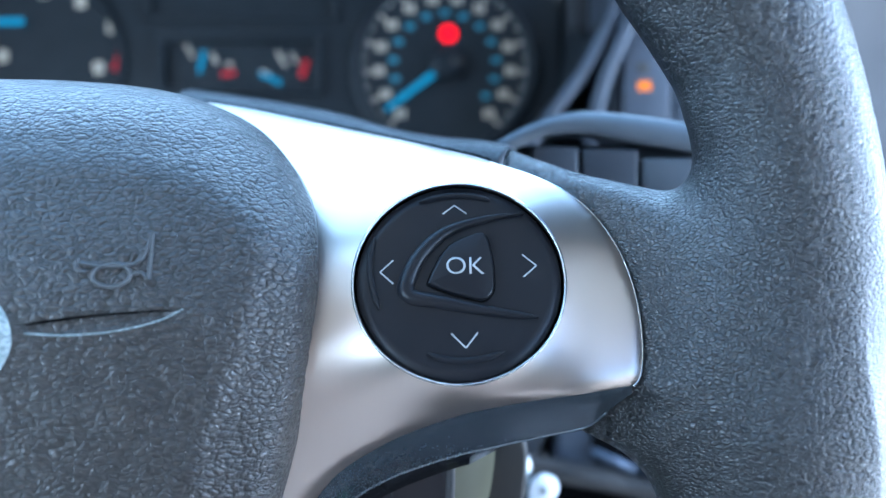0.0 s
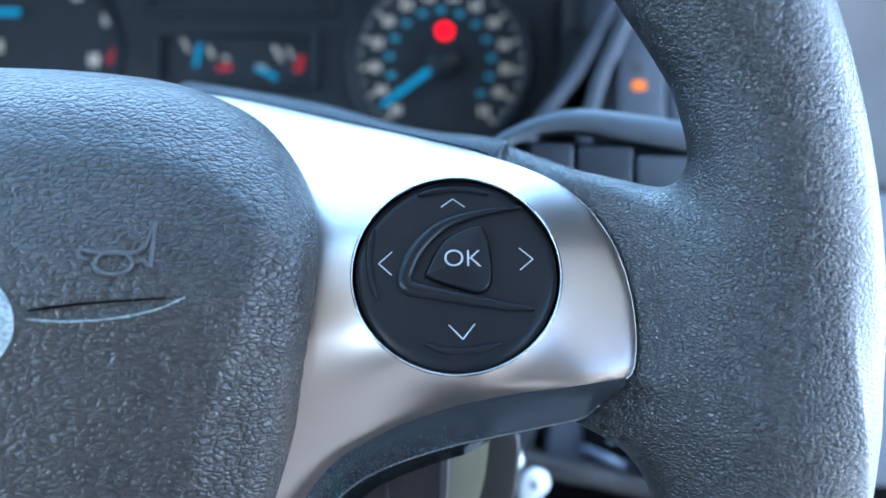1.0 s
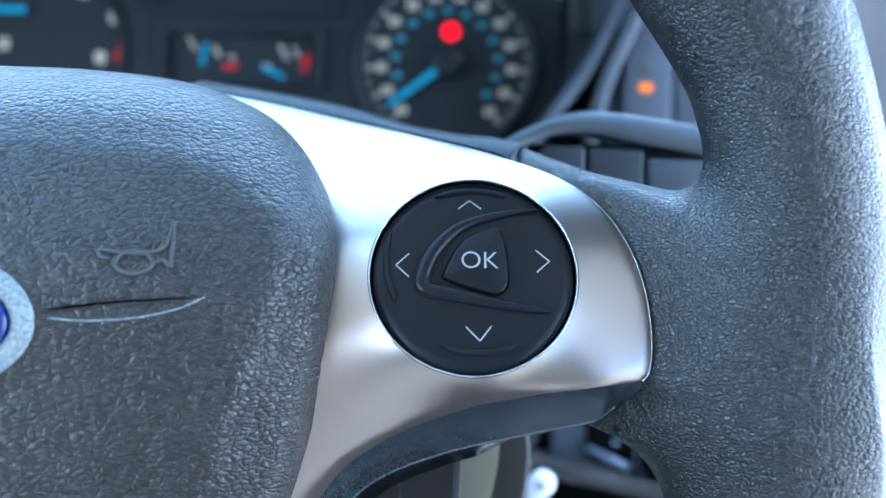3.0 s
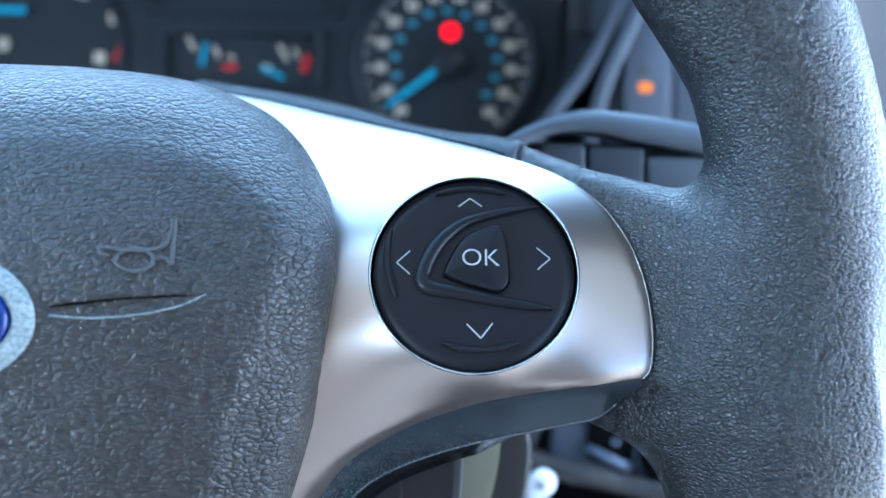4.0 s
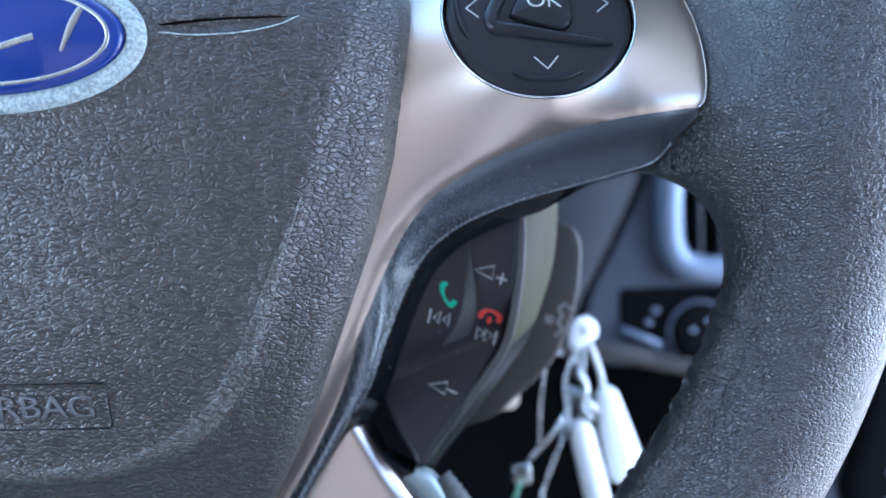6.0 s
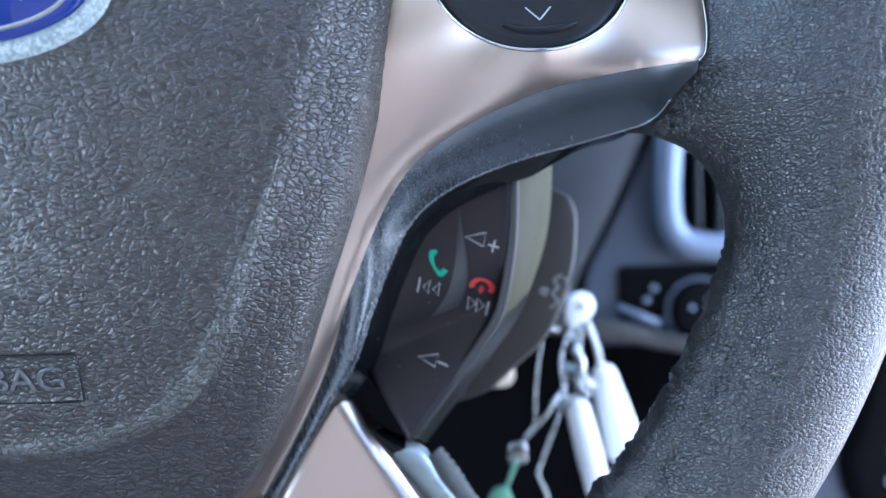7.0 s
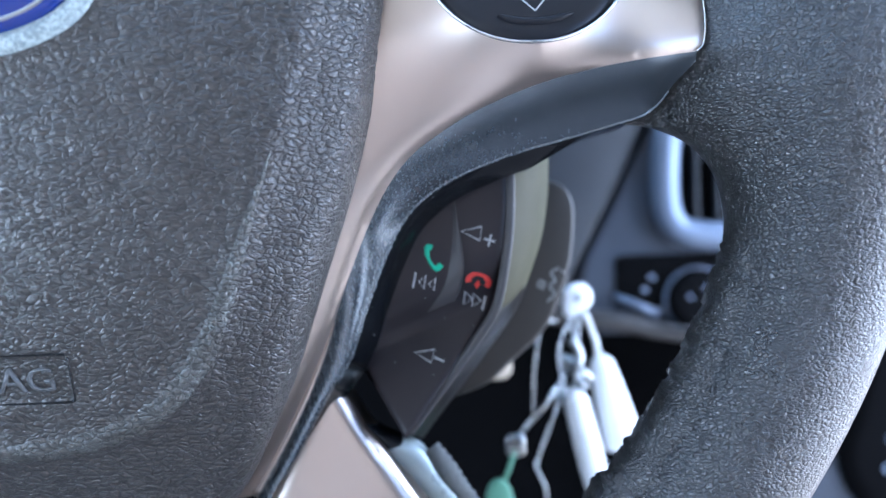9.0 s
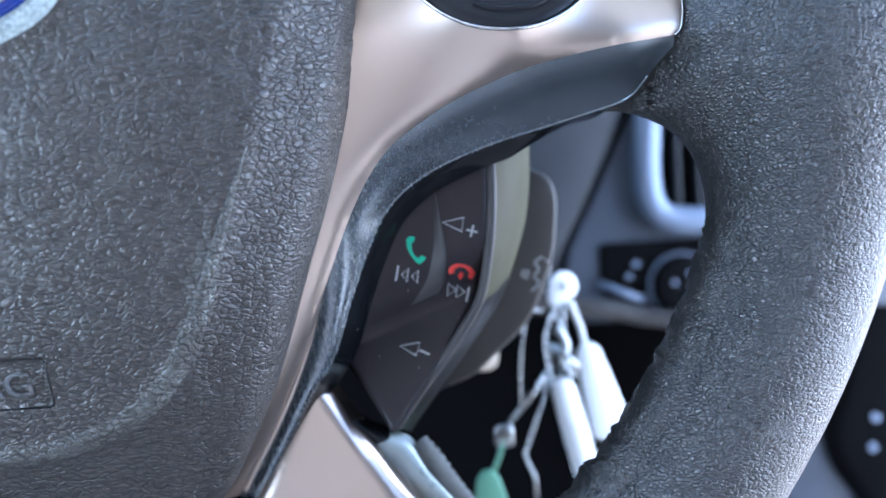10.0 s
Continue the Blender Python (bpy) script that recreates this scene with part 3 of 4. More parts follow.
# leather: rim and spoke in one smooth skin, let in round the trim
under = [(38.6, -28.2), (35.4, -32.6), (31.6, -38.2), (23.4, -41.0), (11.5, -44.2), (0, -48.5), (-12, -54), (-26, -62)]
cut_line = even(np.concatenate([top_line, np.array(under), np.array(BEZEL_LEFT[2:])]), 1.5, True)


def smooth_min(a, b, k):
    h = np.clip(0.5 + 0.5 * (b - a) / k, 0, 1)
    return b * (1 - h) + a * h - k * h * (1 - h)


def rim_field(p):
    q = p - HUB
    h = q @ AXIS
    rad = np.linalg.norm(q - h[:, None] * AXIS, axis=1)
    wide = np.where(rad < 174.2, np.interp(p[:, 2], [0, 18, 32, 48, 62], [17.5, 14.8, 15.0, 19.3, 21.5]), 17.5)
    ring = (np.sqrt(((rad - 174.2) / wide) ** 2 + (h / 18.7) ** 2) - 1) * 17.5
    out = ring
    near = (p[:, 0] > -5) & (p[:, 2] > -75) & (p[:, 2] < 60)
    if near.any():
        s = p[near]
        x, y, z = s.T
        top = np.interp(x, [10, 14, 22, 30, 45, 60], [24.2, 24.0, 20.8, 17.4, 13, 10])
        low = np.interp(x, [10, 30, 36, 60], [-38, -39.5, -40.5, -43])
        zc, hz = (top + low) / 2, (top - low) / 2
        yc, hy = np.interp(x, [14, 30, 45, 60], [174, 170, 166.5, 163]), np.interp(x, [14, 30, 45, 60], [19, 19, 18, 17])
        yc = yc + np.interp(z, [-8, 4, 16], [0, 4.5, 11]) * np.interp(x, [22, 55], [1, 0.15])
        arm = ((np.abs((y - yc) / hy) ** 2.1 + np.abs((z - zc) / hz) ** 2.1) ** (1 / 2.1) - 1) * hy
        arm = np.maximum(arm, 14.5 - x)
        both = smooth_min(ring[near], np.maximum(arm, x - 66), np.interp(z, [-35, -15, 5], [26.0, 15.0, 9.0]))
        d, ins = off_line(s[:, [0, 2]], cut_line)
        side = np.where(ins, -d, d) - 0.5
        floor_y = bezel_depth(s[:, [0, 2]]) + 0.8 - np.where(side > 0, 1.4, 0.8) * side - 0.12 * np.maximum(side - 10, 0) ** 2
        flange_y = 155.5 + 1.15 * np.clip(-27.5 - z, 0, 11) + 0.25 * np.maximum(20 - x, 0) - 2.2 * np.maximum(side, 0)
        low_y = np.where(side > 0, flange_y, np.maximum(floor_y, flange_y))
        turn = np.clip((-24.5 - z) / 4.0, 0, 1)
        floor_y = floor_y * (1 - turn) + low_y * turn
        pocket = np.maximum((y - floor_y) / 1.5, side - 27)
        out[near] = -smooth_min(-both, pocket, 2.2)
    return out


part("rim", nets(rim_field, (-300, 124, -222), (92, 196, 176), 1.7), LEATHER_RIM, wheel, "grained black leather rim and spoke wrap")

# smooth hide behind the trim's upper edge, with its row of stitches
hide = curve([(-75, 217, 43.2), (-49.4, 209, 38.2), (-31, 204, 34.0), (-15.4, 199, 29.0), (-1.6, 194, 25.9), (8, 190.5, 24.6), (15.4, 188, 22.8)], 8)
part("spoke_cover", tube(hide + np.array([0, 13.5, -8.0]), np.full(len(hide), 12.0), 28), LEATHER_SMOOTH, wheel, "smooth black hide behind the trim")
thread = np.random.default_rng(2)
stitch_line = even(np.stack([top_line[:, 0], bezel_depth(top_line), top_line[:, 1] + 0.35], 1), 1.9)
stitch_line = stitch_line[stitch_line[:, 0] < 11]
stitches = [tube([p + (-0.75, 0.3, 0.2 + thread.uniform(-0.15, 0.15)), p + (0, -0.1, 0.1), p + (0.75, 0.3, thread.uniform(-0.3, -0.1))], 0.17, 6) for p in stitch_line]
part("stitching", merged(*stitches), DARK, wheel, "black stitching along the trim")["kind"] = "stuff"

# airbag cover
PAD_RIGHT = [(-103, 37.2), (-80, 36.8), (-62, 35.0), (-50, 31.4), (-41, 26.8), (-34.5, 20.8), (-29.6, 13.8), (-26.5, 7.0), (-24.9, -2), (-24.6, -10), (-25.2, -19), (-26.8, -29), (-29.2, -39.5), (-32.4, -51), (-35.6, -60.5), (-40.2, -73), (-44.4, -84.7), (-48.6, -95.5), (-54, -106.5), (-60.5, -117.5), (-72, -130), (-88, -136), (-103, -137)]
pad_right = curve(PAD_RIGHT, 5)
pad_outline = np.concatenate([pad_right, (pad_right * (-1, 1) + (-206, 0))[::-1][1:-1]])
RIDGE = [(-103, 22), (-70, 20), (-45, 13), (-35.5, 4), (-34.6, -6), (-36.8, -16), (-39.6, -25), (-42.4, -34), (-45.4, -44), (-49.4, -54.4), (-53.0, -64), (-57.0, -74.5), (-61.2, -83), (-67.0, -91), (-76, -97.6), (-89, -101.6), (-103, -103)]
ridge_right = curve(RIDGE, 5)
ridge_line = np.concatenate([ridge_right, (ridge_right * (-1, 1) + (-206, 0))[::-1][1:-1]])
CREASE_TOP = curve([(-71.5, -12.6), (-62, -11.4), (-53, -10.7), (-45.6, -10.3)], 8)
CREASE_LOW = curve([(-71.5, -14.2), (-65, -14.6), (-57, -14.0), (-50, -12.4), (-45.6, -10.3)], 8)
crease_loop = np.concatenate([CREASE_TOP, CREASE_LOW[::-1][1:]])


def pad_front(x, z):
    dz = z + 15.0
    return 132.6 + 0.00145 * (x + 103) ** 2 + np.where(dz < 0, 0.0020 * dz**2, 0.0596 * np.abs(dz) ** 1.5)


def pad_skin(p, dist):
    x, z = p.T
    y = pad_front(x, z)
    flat = np.clip((20 - z) / 25, 0, 1)
    radius = 26.0 - 21.5 * flat
    t = np.clip(dist / radius, 0, 1)
    y = y + (16.0 - 9.0 * flat) * (1 - np.sqrt(np.clip(1 - (1 - t) ** 2, 0, 1)))
    d, ins = off_line(p, ridge_line)
    s = np.where(ins, d, -d)
    fade = np.clip((8.0 - z) / 20, 0, 1)
    y = y + np.interp(z, [-95, -45], [0.20, 0.42]) * np.clip(-s, 0, 20) * flat
    y = y - fade * (0.5 / (1 + np.exp(-s / 0.8)) + 1.1 * np.exp(-((s / 1.9) ** 2)) * np.clip((-42 - z) / 25, 0.12, 1))
    d, ins = off_line(p, crease_loop)
    y = y + np.where(ins, np.clip(d / 0.7, 0, 1) * 0.6, 0)
    plate = np.abs(x + 103) - 16.6, np.abs(z + 87.3) - 4.9
    y = y + 0.7 * np.clip(-np.maximum(*plate) / 0.5, 0, 1)
    return y


def on_pad(u, v, h):
    p = np.array([[u, v]])
    return (u, float(pad_skin(p, np.array([30.0]))[0]) - h, v)


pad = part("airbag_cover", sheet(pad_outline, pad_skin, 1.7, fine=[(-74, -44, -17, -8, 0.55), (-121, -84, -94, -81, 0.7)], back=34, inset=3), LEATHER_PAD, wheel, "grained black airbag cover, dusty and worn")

# horn sign, moulded into the cover
horn = [
    ribbon(curve([(-64.2, -1.6), (-64.0, -3.4), (-62.4, -4.0)], 5), 0.75, 0.6, on_pad),
    ribbon(np.array([(-64.0, -2.4), (-60.5, -2.9), (-57.0, -3.0), (-54.5, -2.6)]), 0.75, 0.6, on_pad),
    ribbon(circle(-58.2, -4.6, 3.2, 24, 0.62), 0.8, 0.6, on_pad, True),
    ribbon(curve([(-54.6, -2.6), (-53.0, -1.2), (-52.3, 2.8)], 5), 0.75, 0.6, on_pad),
    ribbon(curve([(-54.8, -4.4), (-53.2, -4.2), (-52.0, -5.4)], 5), 0.75, 0.6, on_pad),
    ribbon(np.array([(-52.2, 2.8), (-52.0, -1), (-51.9, -5.4)]), 0.8, 0.6, on_pad),
]
# the strokes' lit edges are painted by the paler plastic
part("horn_sign", merged(*horn), MOULDED_LIT, pad, "moulded horn sign")
# black ribbon laid in the groove as painted shade
part("crease_shade", ribbon(CREASE_TOP + (0, -0.35), np.interp(np.linspace(0, 1, len(CREASE_TOP)), [0, 0.1, 0.7, 1], [0.25, 0.6, 0.4, 0.12]), 0.1, on_pad), DARK, pad, "painted shade under the moulded line's upper edge")
part("crease_lip", ribbon(CREASE_LOW + (0, -0.25), 0.3, 0.2, on_pad), WORN, pad, "pale lower lip of the moulded line")
part("airbag_lettering", lettering("AIRBAG", 7.0, on_pad, -103.3, -87.4, 0.45, 27.0), MOULDED_LIT, pad, "moulded lettering")
part("plate_edge", ribbon(rounded(-119.6, -86.4, -92.2, -82.4, 1.2), 0.5, 0.3, on_pad, True), PIANO, pad, "moulded frame round the lettering")

bead = ridge_right[(ridge_right[:, 1] < -46)]
bead = np.concatenate([bead, (bead * (-1, 1) + (-206, 0))[::-1][1:]])
bead = even(bead, 1.6)
bead_w = 0.2 + 4.6 * np.clip((-46 - bead[:, 1]) / 38, 0, 1)
part("rubbed_bead", ribbon(bead, bead_w, np.array(0.14), lambda u, v, h: on_pad(u, v, h + 0.01)), LEATHER_WORN, pad, "rubbed pale bead round the cover")

# oval badge
badge_place = lambda u, v, h: (u, 134.0 - h - 0.0012 * (30**2 - (u + 103) ** 2), v)
part("badge_surround", ribbon(circle(-103, -15.4, 27.4, 72, 0.455), 4.2, 1.0, on_pad, True), WORN, pad, "pale rubbed edge round the badge")
badge = part("badge", slab(circle(-103, -15.4, 25.3, 72, 0.435), badge_place, -3, 2.2, 1.2), BADGE_BLUE, wheel, "glossy blue oval badge with a silver line")
part("badge_line", ribbon(circle(-103, -15.4, 22.6, 72, 0.40), 0.75, 0.12, lambda u, v, h: badge_place(u, v, h + 2.22), True), STEEL, badge, "silver oval line")
flourish_place = lambda u, v, h: badge_place(u, v, h + 2.22)
script = [
    ribbon(curve([(-84.8, -9.8), (-86.8, -13.2), (-89.0, -18.4)], 5), [0.8, 1.0, 1.2, 1.3, 1.4, 1.4, 1.3, 1.2, 1.0, 0.8, 0.6], 0.1, flourish_place),
    ribbon(curve([(-121, -19.0), (-113, -11.4), (-104, -17.6), (-94, -15.6)], 6), 1.2, 0.1, flourish_place),
]
part("badge_flourish", merged(*script), STEEL, badge, "plain silver flourish")

# round switch on the spoke
SU = np.array([1.0, 0.046, 0.0]) / np.linalg.norm([1.0, 0.046, 0.0])
SV = np.array([0.0, 0.40, 1.0]) / np.linalg.norm([0.0, 0.40, 1.0])
SN = np.cross(SU, SV)
SN = SN if SN[1] < 0 else -SN


def on_switch(u, v, h):
    dome = 0.9 - 0.0026 * (u * u + v * v)
    return tuple(SWITCH + SU * u + SV * v + SN * (h + dome))


switch_flat = lambda u, v, h: tuple(SWITCH + SU * u + SV * v + SN * h)
part("switch_well", turned([(21.6, -1.6), (21.25, -1.3), (20.95, -1.5), (20.9, -3.5), (5, -3.5)], (0, 0), switch_flat, 90), PIANO, wheel, "gloss black well round the switch")
part("switch_collar", ribbon(hole_edge(21.12), 0.62, 0.3, lambda u, v, h: (u, float(bezel_depth([[u, v]])[0]) - h, v), True), CHROME, bezel, "bright rim round the switch")
prof = [(20.55, -3.0), (20.5, -0.9)] + [(r, 0.0) for r in (20.1, 18, 15, 12, 9, 6, 3)]
switch = part("four_way_button", turned(prof, (0, 0), on_switch, 90), BUTTON, wheel, "matt black round four-way button")
fin = [(13.3, 14.1), (6.8, 13.0), (0.1, 11.1), (-4.3, 8.7), (-8.1, 4.5), (-10.2, -0.1), (-10.5, -2.4), (-9.1, -4.0), (-4.3, -4.9), (3.6, -6.5), (10.5, -7.6), (15.3, -8.1)]
fin_line = curve(fin, 6)
fin_w = np.interp(np.linspace(0, 1, len(fin_line)), [0, 0.1, 0.3, 0.55, 0.75, 0.95, 1], [0.2, 1.2, 2.6, 3.2, 2.4, 1.0, 0.2])
part("swept_rib", ribbon(fin_line, fin_w * 1.2, 1.5, on_switch), BUTTON, switch, "raised swept rib")
ok_outline = curve([(-6.2, -0.9), (-4.0, 4.0), (-1.9, 6.7), (1.2, 8.4), (3.9, 9.4), (5.3, 8.7), (6.3, 4.7), (6.7, 0.1), (6.4, -3.1), (4.7, -4.7), (2.6, -4.5), (-2.2, -3.2), (-5.6, -1.8)], 5, True)
ok = part("ok_button", slab(ok_outline[::-1], on_switch, -0.5, 1.3, 0.5), BUTTON, switch, "raised centre button")
part("ok_gap", ribbon(ok_outline, 0.7, 0.06, on_switch, True), DARK, switch, "dark gap round the centre button")
part("ok_lettering", lettering("OK", 5.2, lambda u, v, h: on_switch(u, v, h + 1.3), 1.0, 2.1, 0.04, 7.5, -0.04), LEGEND, ok, "white printed letters")
for line in ([(-13.2, 3.9), (-15.8, 1.4), (-13.1, -1.1)], [(12.6, 5.1), (15.4, 2.8), (12.7, 0.3)], [(-3.4, 14.0), (-1.0, 16.0), (1.5, 14.1)], [(-1.7, -11.3), (1.1, -14.1), (3.4, -11.1)]):
    a, b, c = (np.array(p) for p in line)
    arms = [ribbon(np.array([p, (p + q) / 2, q]), 0.32, 0.04, on_switch) for p, q in ((a, b), (c, b))]
    part("arrow", merged(*arms), LEGEND, switch, "white printed arrow")
for line in ([(-8.2, 16.6), (-4.3, 17.8), (-0.4, 18.3), (3.5, 18.0), (6.4, 17.1)], [(-17.1, 8.8), (-17.8, 5.6), (-17.8, 1.5), (-17.0, -2.5), (-15.6, -6.3)], [(-6.4, -15.2), (-2.7, -16.3), (0.9, -16.5), (4.5, -16.1), (8.5, -14.9)]):
    l = curve(line, 6)
    part("finger_ridge", ribbon(l, np.interp(np.linspace(0, 1, len(l)), [0, 0.15, 0.85, 1], [0.4, 1.4, 1.4, 0.4]), 0.85, on_switch), BUTTON, switch, "raised finger ridge")

# lower spoke trim
LOW = curve([(-43.5, -95.8), (-40.0, -100.8), (-34.6, -110.2), (-24.4, -126.0), (-12, -146), (-30, -165), (-67, -160), (-62, -134), (-55.8, -119), (-51.0, -109), (-46.2, -99.6)], 6, True)


def low_skin(p, dist):
    y = 182.8 + 0.05 * (-100 - p[:, 1]) - 0.0 * p[:, 0]
    t = np.clip(dist / 5.0, 0, 1)
    return y + 2.8 * (1 - np.sqrt(np.clip(1 - (1 - t) ** 2, 0, 1)))


part("lower_spoke_trim", sheet(LOW, low_skin, 1.4, back=9, inset=-1.0), SATIN, wheel, "brushed silver lower spoke trim")
side_edge = curve([(-42.0, 183, -100), (-34, 187, -110.5), (-27.5, 189, -115), (-21.5, 190, -118.5), (-17.5, 190, -125), (-11, 192, -133), (0, 196, -147)], 6)
side_in = curve([(-43.0, 186, -101.5), (-36.5, 189, -110), (-31, 190, -116), (-25.5, 191, -123), (-21, 192, -129), (-15, 194, -138), (-6, 198, -150)], 6)
strip = [side_edge + (0, 10, 0), side_edge, side_edge * 0.5 + side_in * 0.5 + (0, -1.0, 0), side_in]
part("lower_spoke_gap", loft(*[r[:14] + (0, 0.4, 0) for r in strip]), PIANO, wheel, "gloss black gap beside the lower trim")
part("lower_spoke_edge", loft(*[r[13:] for r in strip]), PALE_EDGE, wheel, "grimy pale edge of the lower spoke")
roll = curve([(-19.5, 197, -119.5), (-15.5, 195, -124), (-12, 195, -130), (-7.5, 197, -137), (1, 202, -149)], 8)
roll_r = 2.9 + 0.35 * np.sin(np.arange(len(roll)) * 2.4)
part("foam_edge", tube(roll, roll_r, 16), FOAM, wheel, "ribbed grey foam edge of the lower spoke")

# wheel hub behind the cover
part("hub", tube([(-103, 158, -40), (-103, 185, -40), (-103, 232, -36)], [60, 58, 40], 40), DARK, wheel, "black hub behind the cover")

# crumpled seam along the inside of the rim
rng = np.random.default_rng(4)
right = np.cross(AXIS, [0, 0, 1.0])
right = right / np.linalg.norm(right) * np.sign(right[0])
upw = np.cross(right, AXIS)
upw = upw if upw[2] > 0 else -upw
turns = np.radians(np.arange(-66, -7, 0.22))
folds = np.convolve(rng.normal(0, 1, len(turns) + 8), np.ones(5) / 5, "same")[4:-4]
ragged = np.convolve(rng.normal(0, 1, len(turns) + 12), np.ones(9) / 9, "same")[6:-6]
flap = []
for k, (lo, hi) in enumerate(((0.0, -0.6), (0.10, 0.1), (0.3, 0.75), (0.5, 0.55), (0.72, 0.8), (0.92, 0.6), (1.0, -0.5))):
    rail_k = []
    for a, f, g in zip(turns, folds, ragged):
        way = right * math.cos(a) + upw * math.sin(a)
        phi = radians(150 + 4 * g + lo * (52 + 4 * f))
        lift = 0.3 + hi * (0.9 + 0.8 * math.sin(a * 95 + 2.2 * k + 3 * g)) + rng.uniform(-0.2, 0.2) + np.interp(math.degrees(a), [-66, -34, -8], [3.4, 1.8, 0.2]) * math.sin(math.pi * lo) ** 0.7
        rail_k.append(HUB + way * (174.2 + (17.5 + lift) * math.cos(phi)) + AXIS * (18.7 + lift) * math.sin(phi))
    flap.append(rail_k)
part("rim_seam", loft(*flap), LEATHER_RIM, wheel, "crumpled stitched seam inside the rim")

# ---------------------------------------------------------------- audio remote on the column
remote = thing("audio_remote", (-10, 225, -85), "black audio control pod on the steering column", "control pod")
FACE = [(-44, -46), (-20, -46), (1.2, -46), (1.0, -56), (0.0, -67), (-2.7, -80), (-7.4, -87.5), (-12.5, -94.6), (-24.8, -110.6), (-35.6, -93.6), (-44, -82)]
face_outline = np.array(FACE, float)


def pod_depth(x, z):
    fold = -82.0 + 0.4 * (x + 10)
    below = fold - z
    lower = np.where(below > 0, 5.2 - 0.44 * below, 5.2 * np.exp(-((below / 7.0) ** 2)))
    return 180.0 + lower


def pod_skin(p, dist):
    return pod_depth(*p.T) + 1.0 * (1 - np.clip(dist / 1.3, 0, 1)) ** 2


def on_pod(u, v, h):
    return (u, float(pod_depth(np.array(u), np.array(v))) - h, v)


face = part("button_face", sheet(face_outline, pod_skin, 0.75, back=2.5), POD, remote, "soft black button face")
edge_a = curve([(1.2, 181, -44), (1.1, 181, -56), (0.1, 181, -67), (-2.6, 181, -80), (-7.2, 181.2, -87.6), (-12.4, 181.6, -94.8), (-24.7, 182.6, -110.8)], 6)
edge_b = curve([(13.8, 200, -42), (13.2, 200, -54), (11.6, 200, -64), (8.3, 200, -74), (4.6, 200, -83), (-1.5, 201, -92), (-21.4, 203, -118)], 6)
glow = edge_a * 0.9 + edge_b * 0.1 + np.array([0.3, -0.6, 0])
side_rails = [edge_a, glow, edge_a * 0.5 + edge_b * 0.5 + np.array([0.7, 0, -0.3]), edge_b, edge_b + np.array([0.4, 6, -0.3]), edge_b + np.array([-8, 12, 2])]
bend_at = 20
part("pod_side", loft(*[r[: bend_at + 1] for r in side_rails]), POD_SIDE, remote, "olive grey side of the pod")
# same side surface carried on below the bend, in a darker colour
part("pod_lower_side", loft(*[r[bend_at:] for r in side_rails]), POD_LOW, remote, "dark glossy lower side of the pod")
fin_r = curve([(-11.8, -54.4), (-11.2, -60), (-10.3, -66), (-10.0, -71), (-10.8, -76), (-12.4, -79.2)], 6)
fin_l = curve([(-12.0, -54.4), (-12.4, -62), (-13.2, -69), (-15, -75.5), (-17.6, -79.6), (-19.4, -82)], 6)
fin_h = np.interp(np.linspace(0, 1, len(fin_r)), [0, 0.2, 0.6, 1], [0.1, 0.7, 1.3, 0.2])
fin_rails = [[on_pod(*(a * (1 - t) + b * t), h * k) for a, b, h in zip(fin_r, fin_l, fin_h)] for t, k in ((-0.02, -0.1), (0.02, 1.0), (0.12, 1.05), (0.45, 0.6), (0.8, 0.15), (1.0, -0.05))]
part("finger_rib", loft(*fin_rails), POD_EDGE, face, "pale raised finger rib")
part("pod_edge", tube(edge_a + np.array([0.4, 0.0, 0]), 1.2, 12), POD_EDGE, remote, "rounded edge of the button face")
low_a = curve([(-24.8, 182.6, -110.8), (-30, 182, -102.2), (-35.7, 181.5, -93.7), (-44, 181, -82)], 4)
part("pod_underside", loft(low_a, low_a + np.array([1.5, 20, -4]), low_a + np.array([8, 40, 2])), DARK, remote, "black underside of the pod")
BACK = curve([(-14, -38), (6, -44), (16.3, -48.6), (21.6, -51.4), (23.9, -56.5), (23.8, -64), (22.8, -72), (19.9, -81.5), (14.5, -92.5), (5, -101.5), (-6, -109.5), (-24, -110), (-30, -80)], 5, True)
back_plate = part("rear_plate", slab(BACK[::-1], facing(221), -7, 0, 1.2), POD_BACK, remote, "smooth grey rear plate")
part("pod_core", box(-34, -6, 200, 222, -92, -44, 3), DARK, remote, "black core of the pod")
VOICE = [
    ribbon(curve([(19.0, -74.4), (16.6, -76.0), (17.8, -78.0), (16.2, -80.0), (17.6, -82.0), (15.4, -84.2)], 4), 0.6, 0.08, facing(220.9)),
    ribbon(np.array([(13.2, -78.2), (14.8, -78.6), (14.0, -80.4), (12.8, -79.6)]), 0.9, 0.08, facing(220.9), True),
    ribbon(np.array([(19.6, -75.2), (20.2, -75.6), (20.4, -76.2)]), 0.5, 0.08, facing(220.9)),
]
part("voice_sign", merged(*VOICE), PALE_PRINT, back_plate, "pale printed voice sign")


def sign(name, strokes, material, label):
    made = [ribbon(np.array(s, float), w, 0.16, on_pod, c) for s, w, c in strokes]
    part(name, merged(*made), material, face, label)


sign("volume_up_sign", [([(-10.4, -62.2), (-5.4, -61.3), (-6.0, -64.6)], 0.42, True), ([(-4.9, -64.2), (-3.6, -64.6), (-2.3, -65.0)], 0.5, False), ([(-3.2, -63.2), (-3.6, -64.6), (-4.0, -66.0)], 0.5, False)], LEGEND, "white volume-up sign")
sign("volume_down_sign", [([(-22.3, -91.3), (-17.4, -90.7), (-18.4, -93.6)], 0.42, True), ([(-17.6, -92.4), (-16.4, -92.9), (-15.2, -93.4)], 0.5, False)], LEGEND, "white volume-down sign")
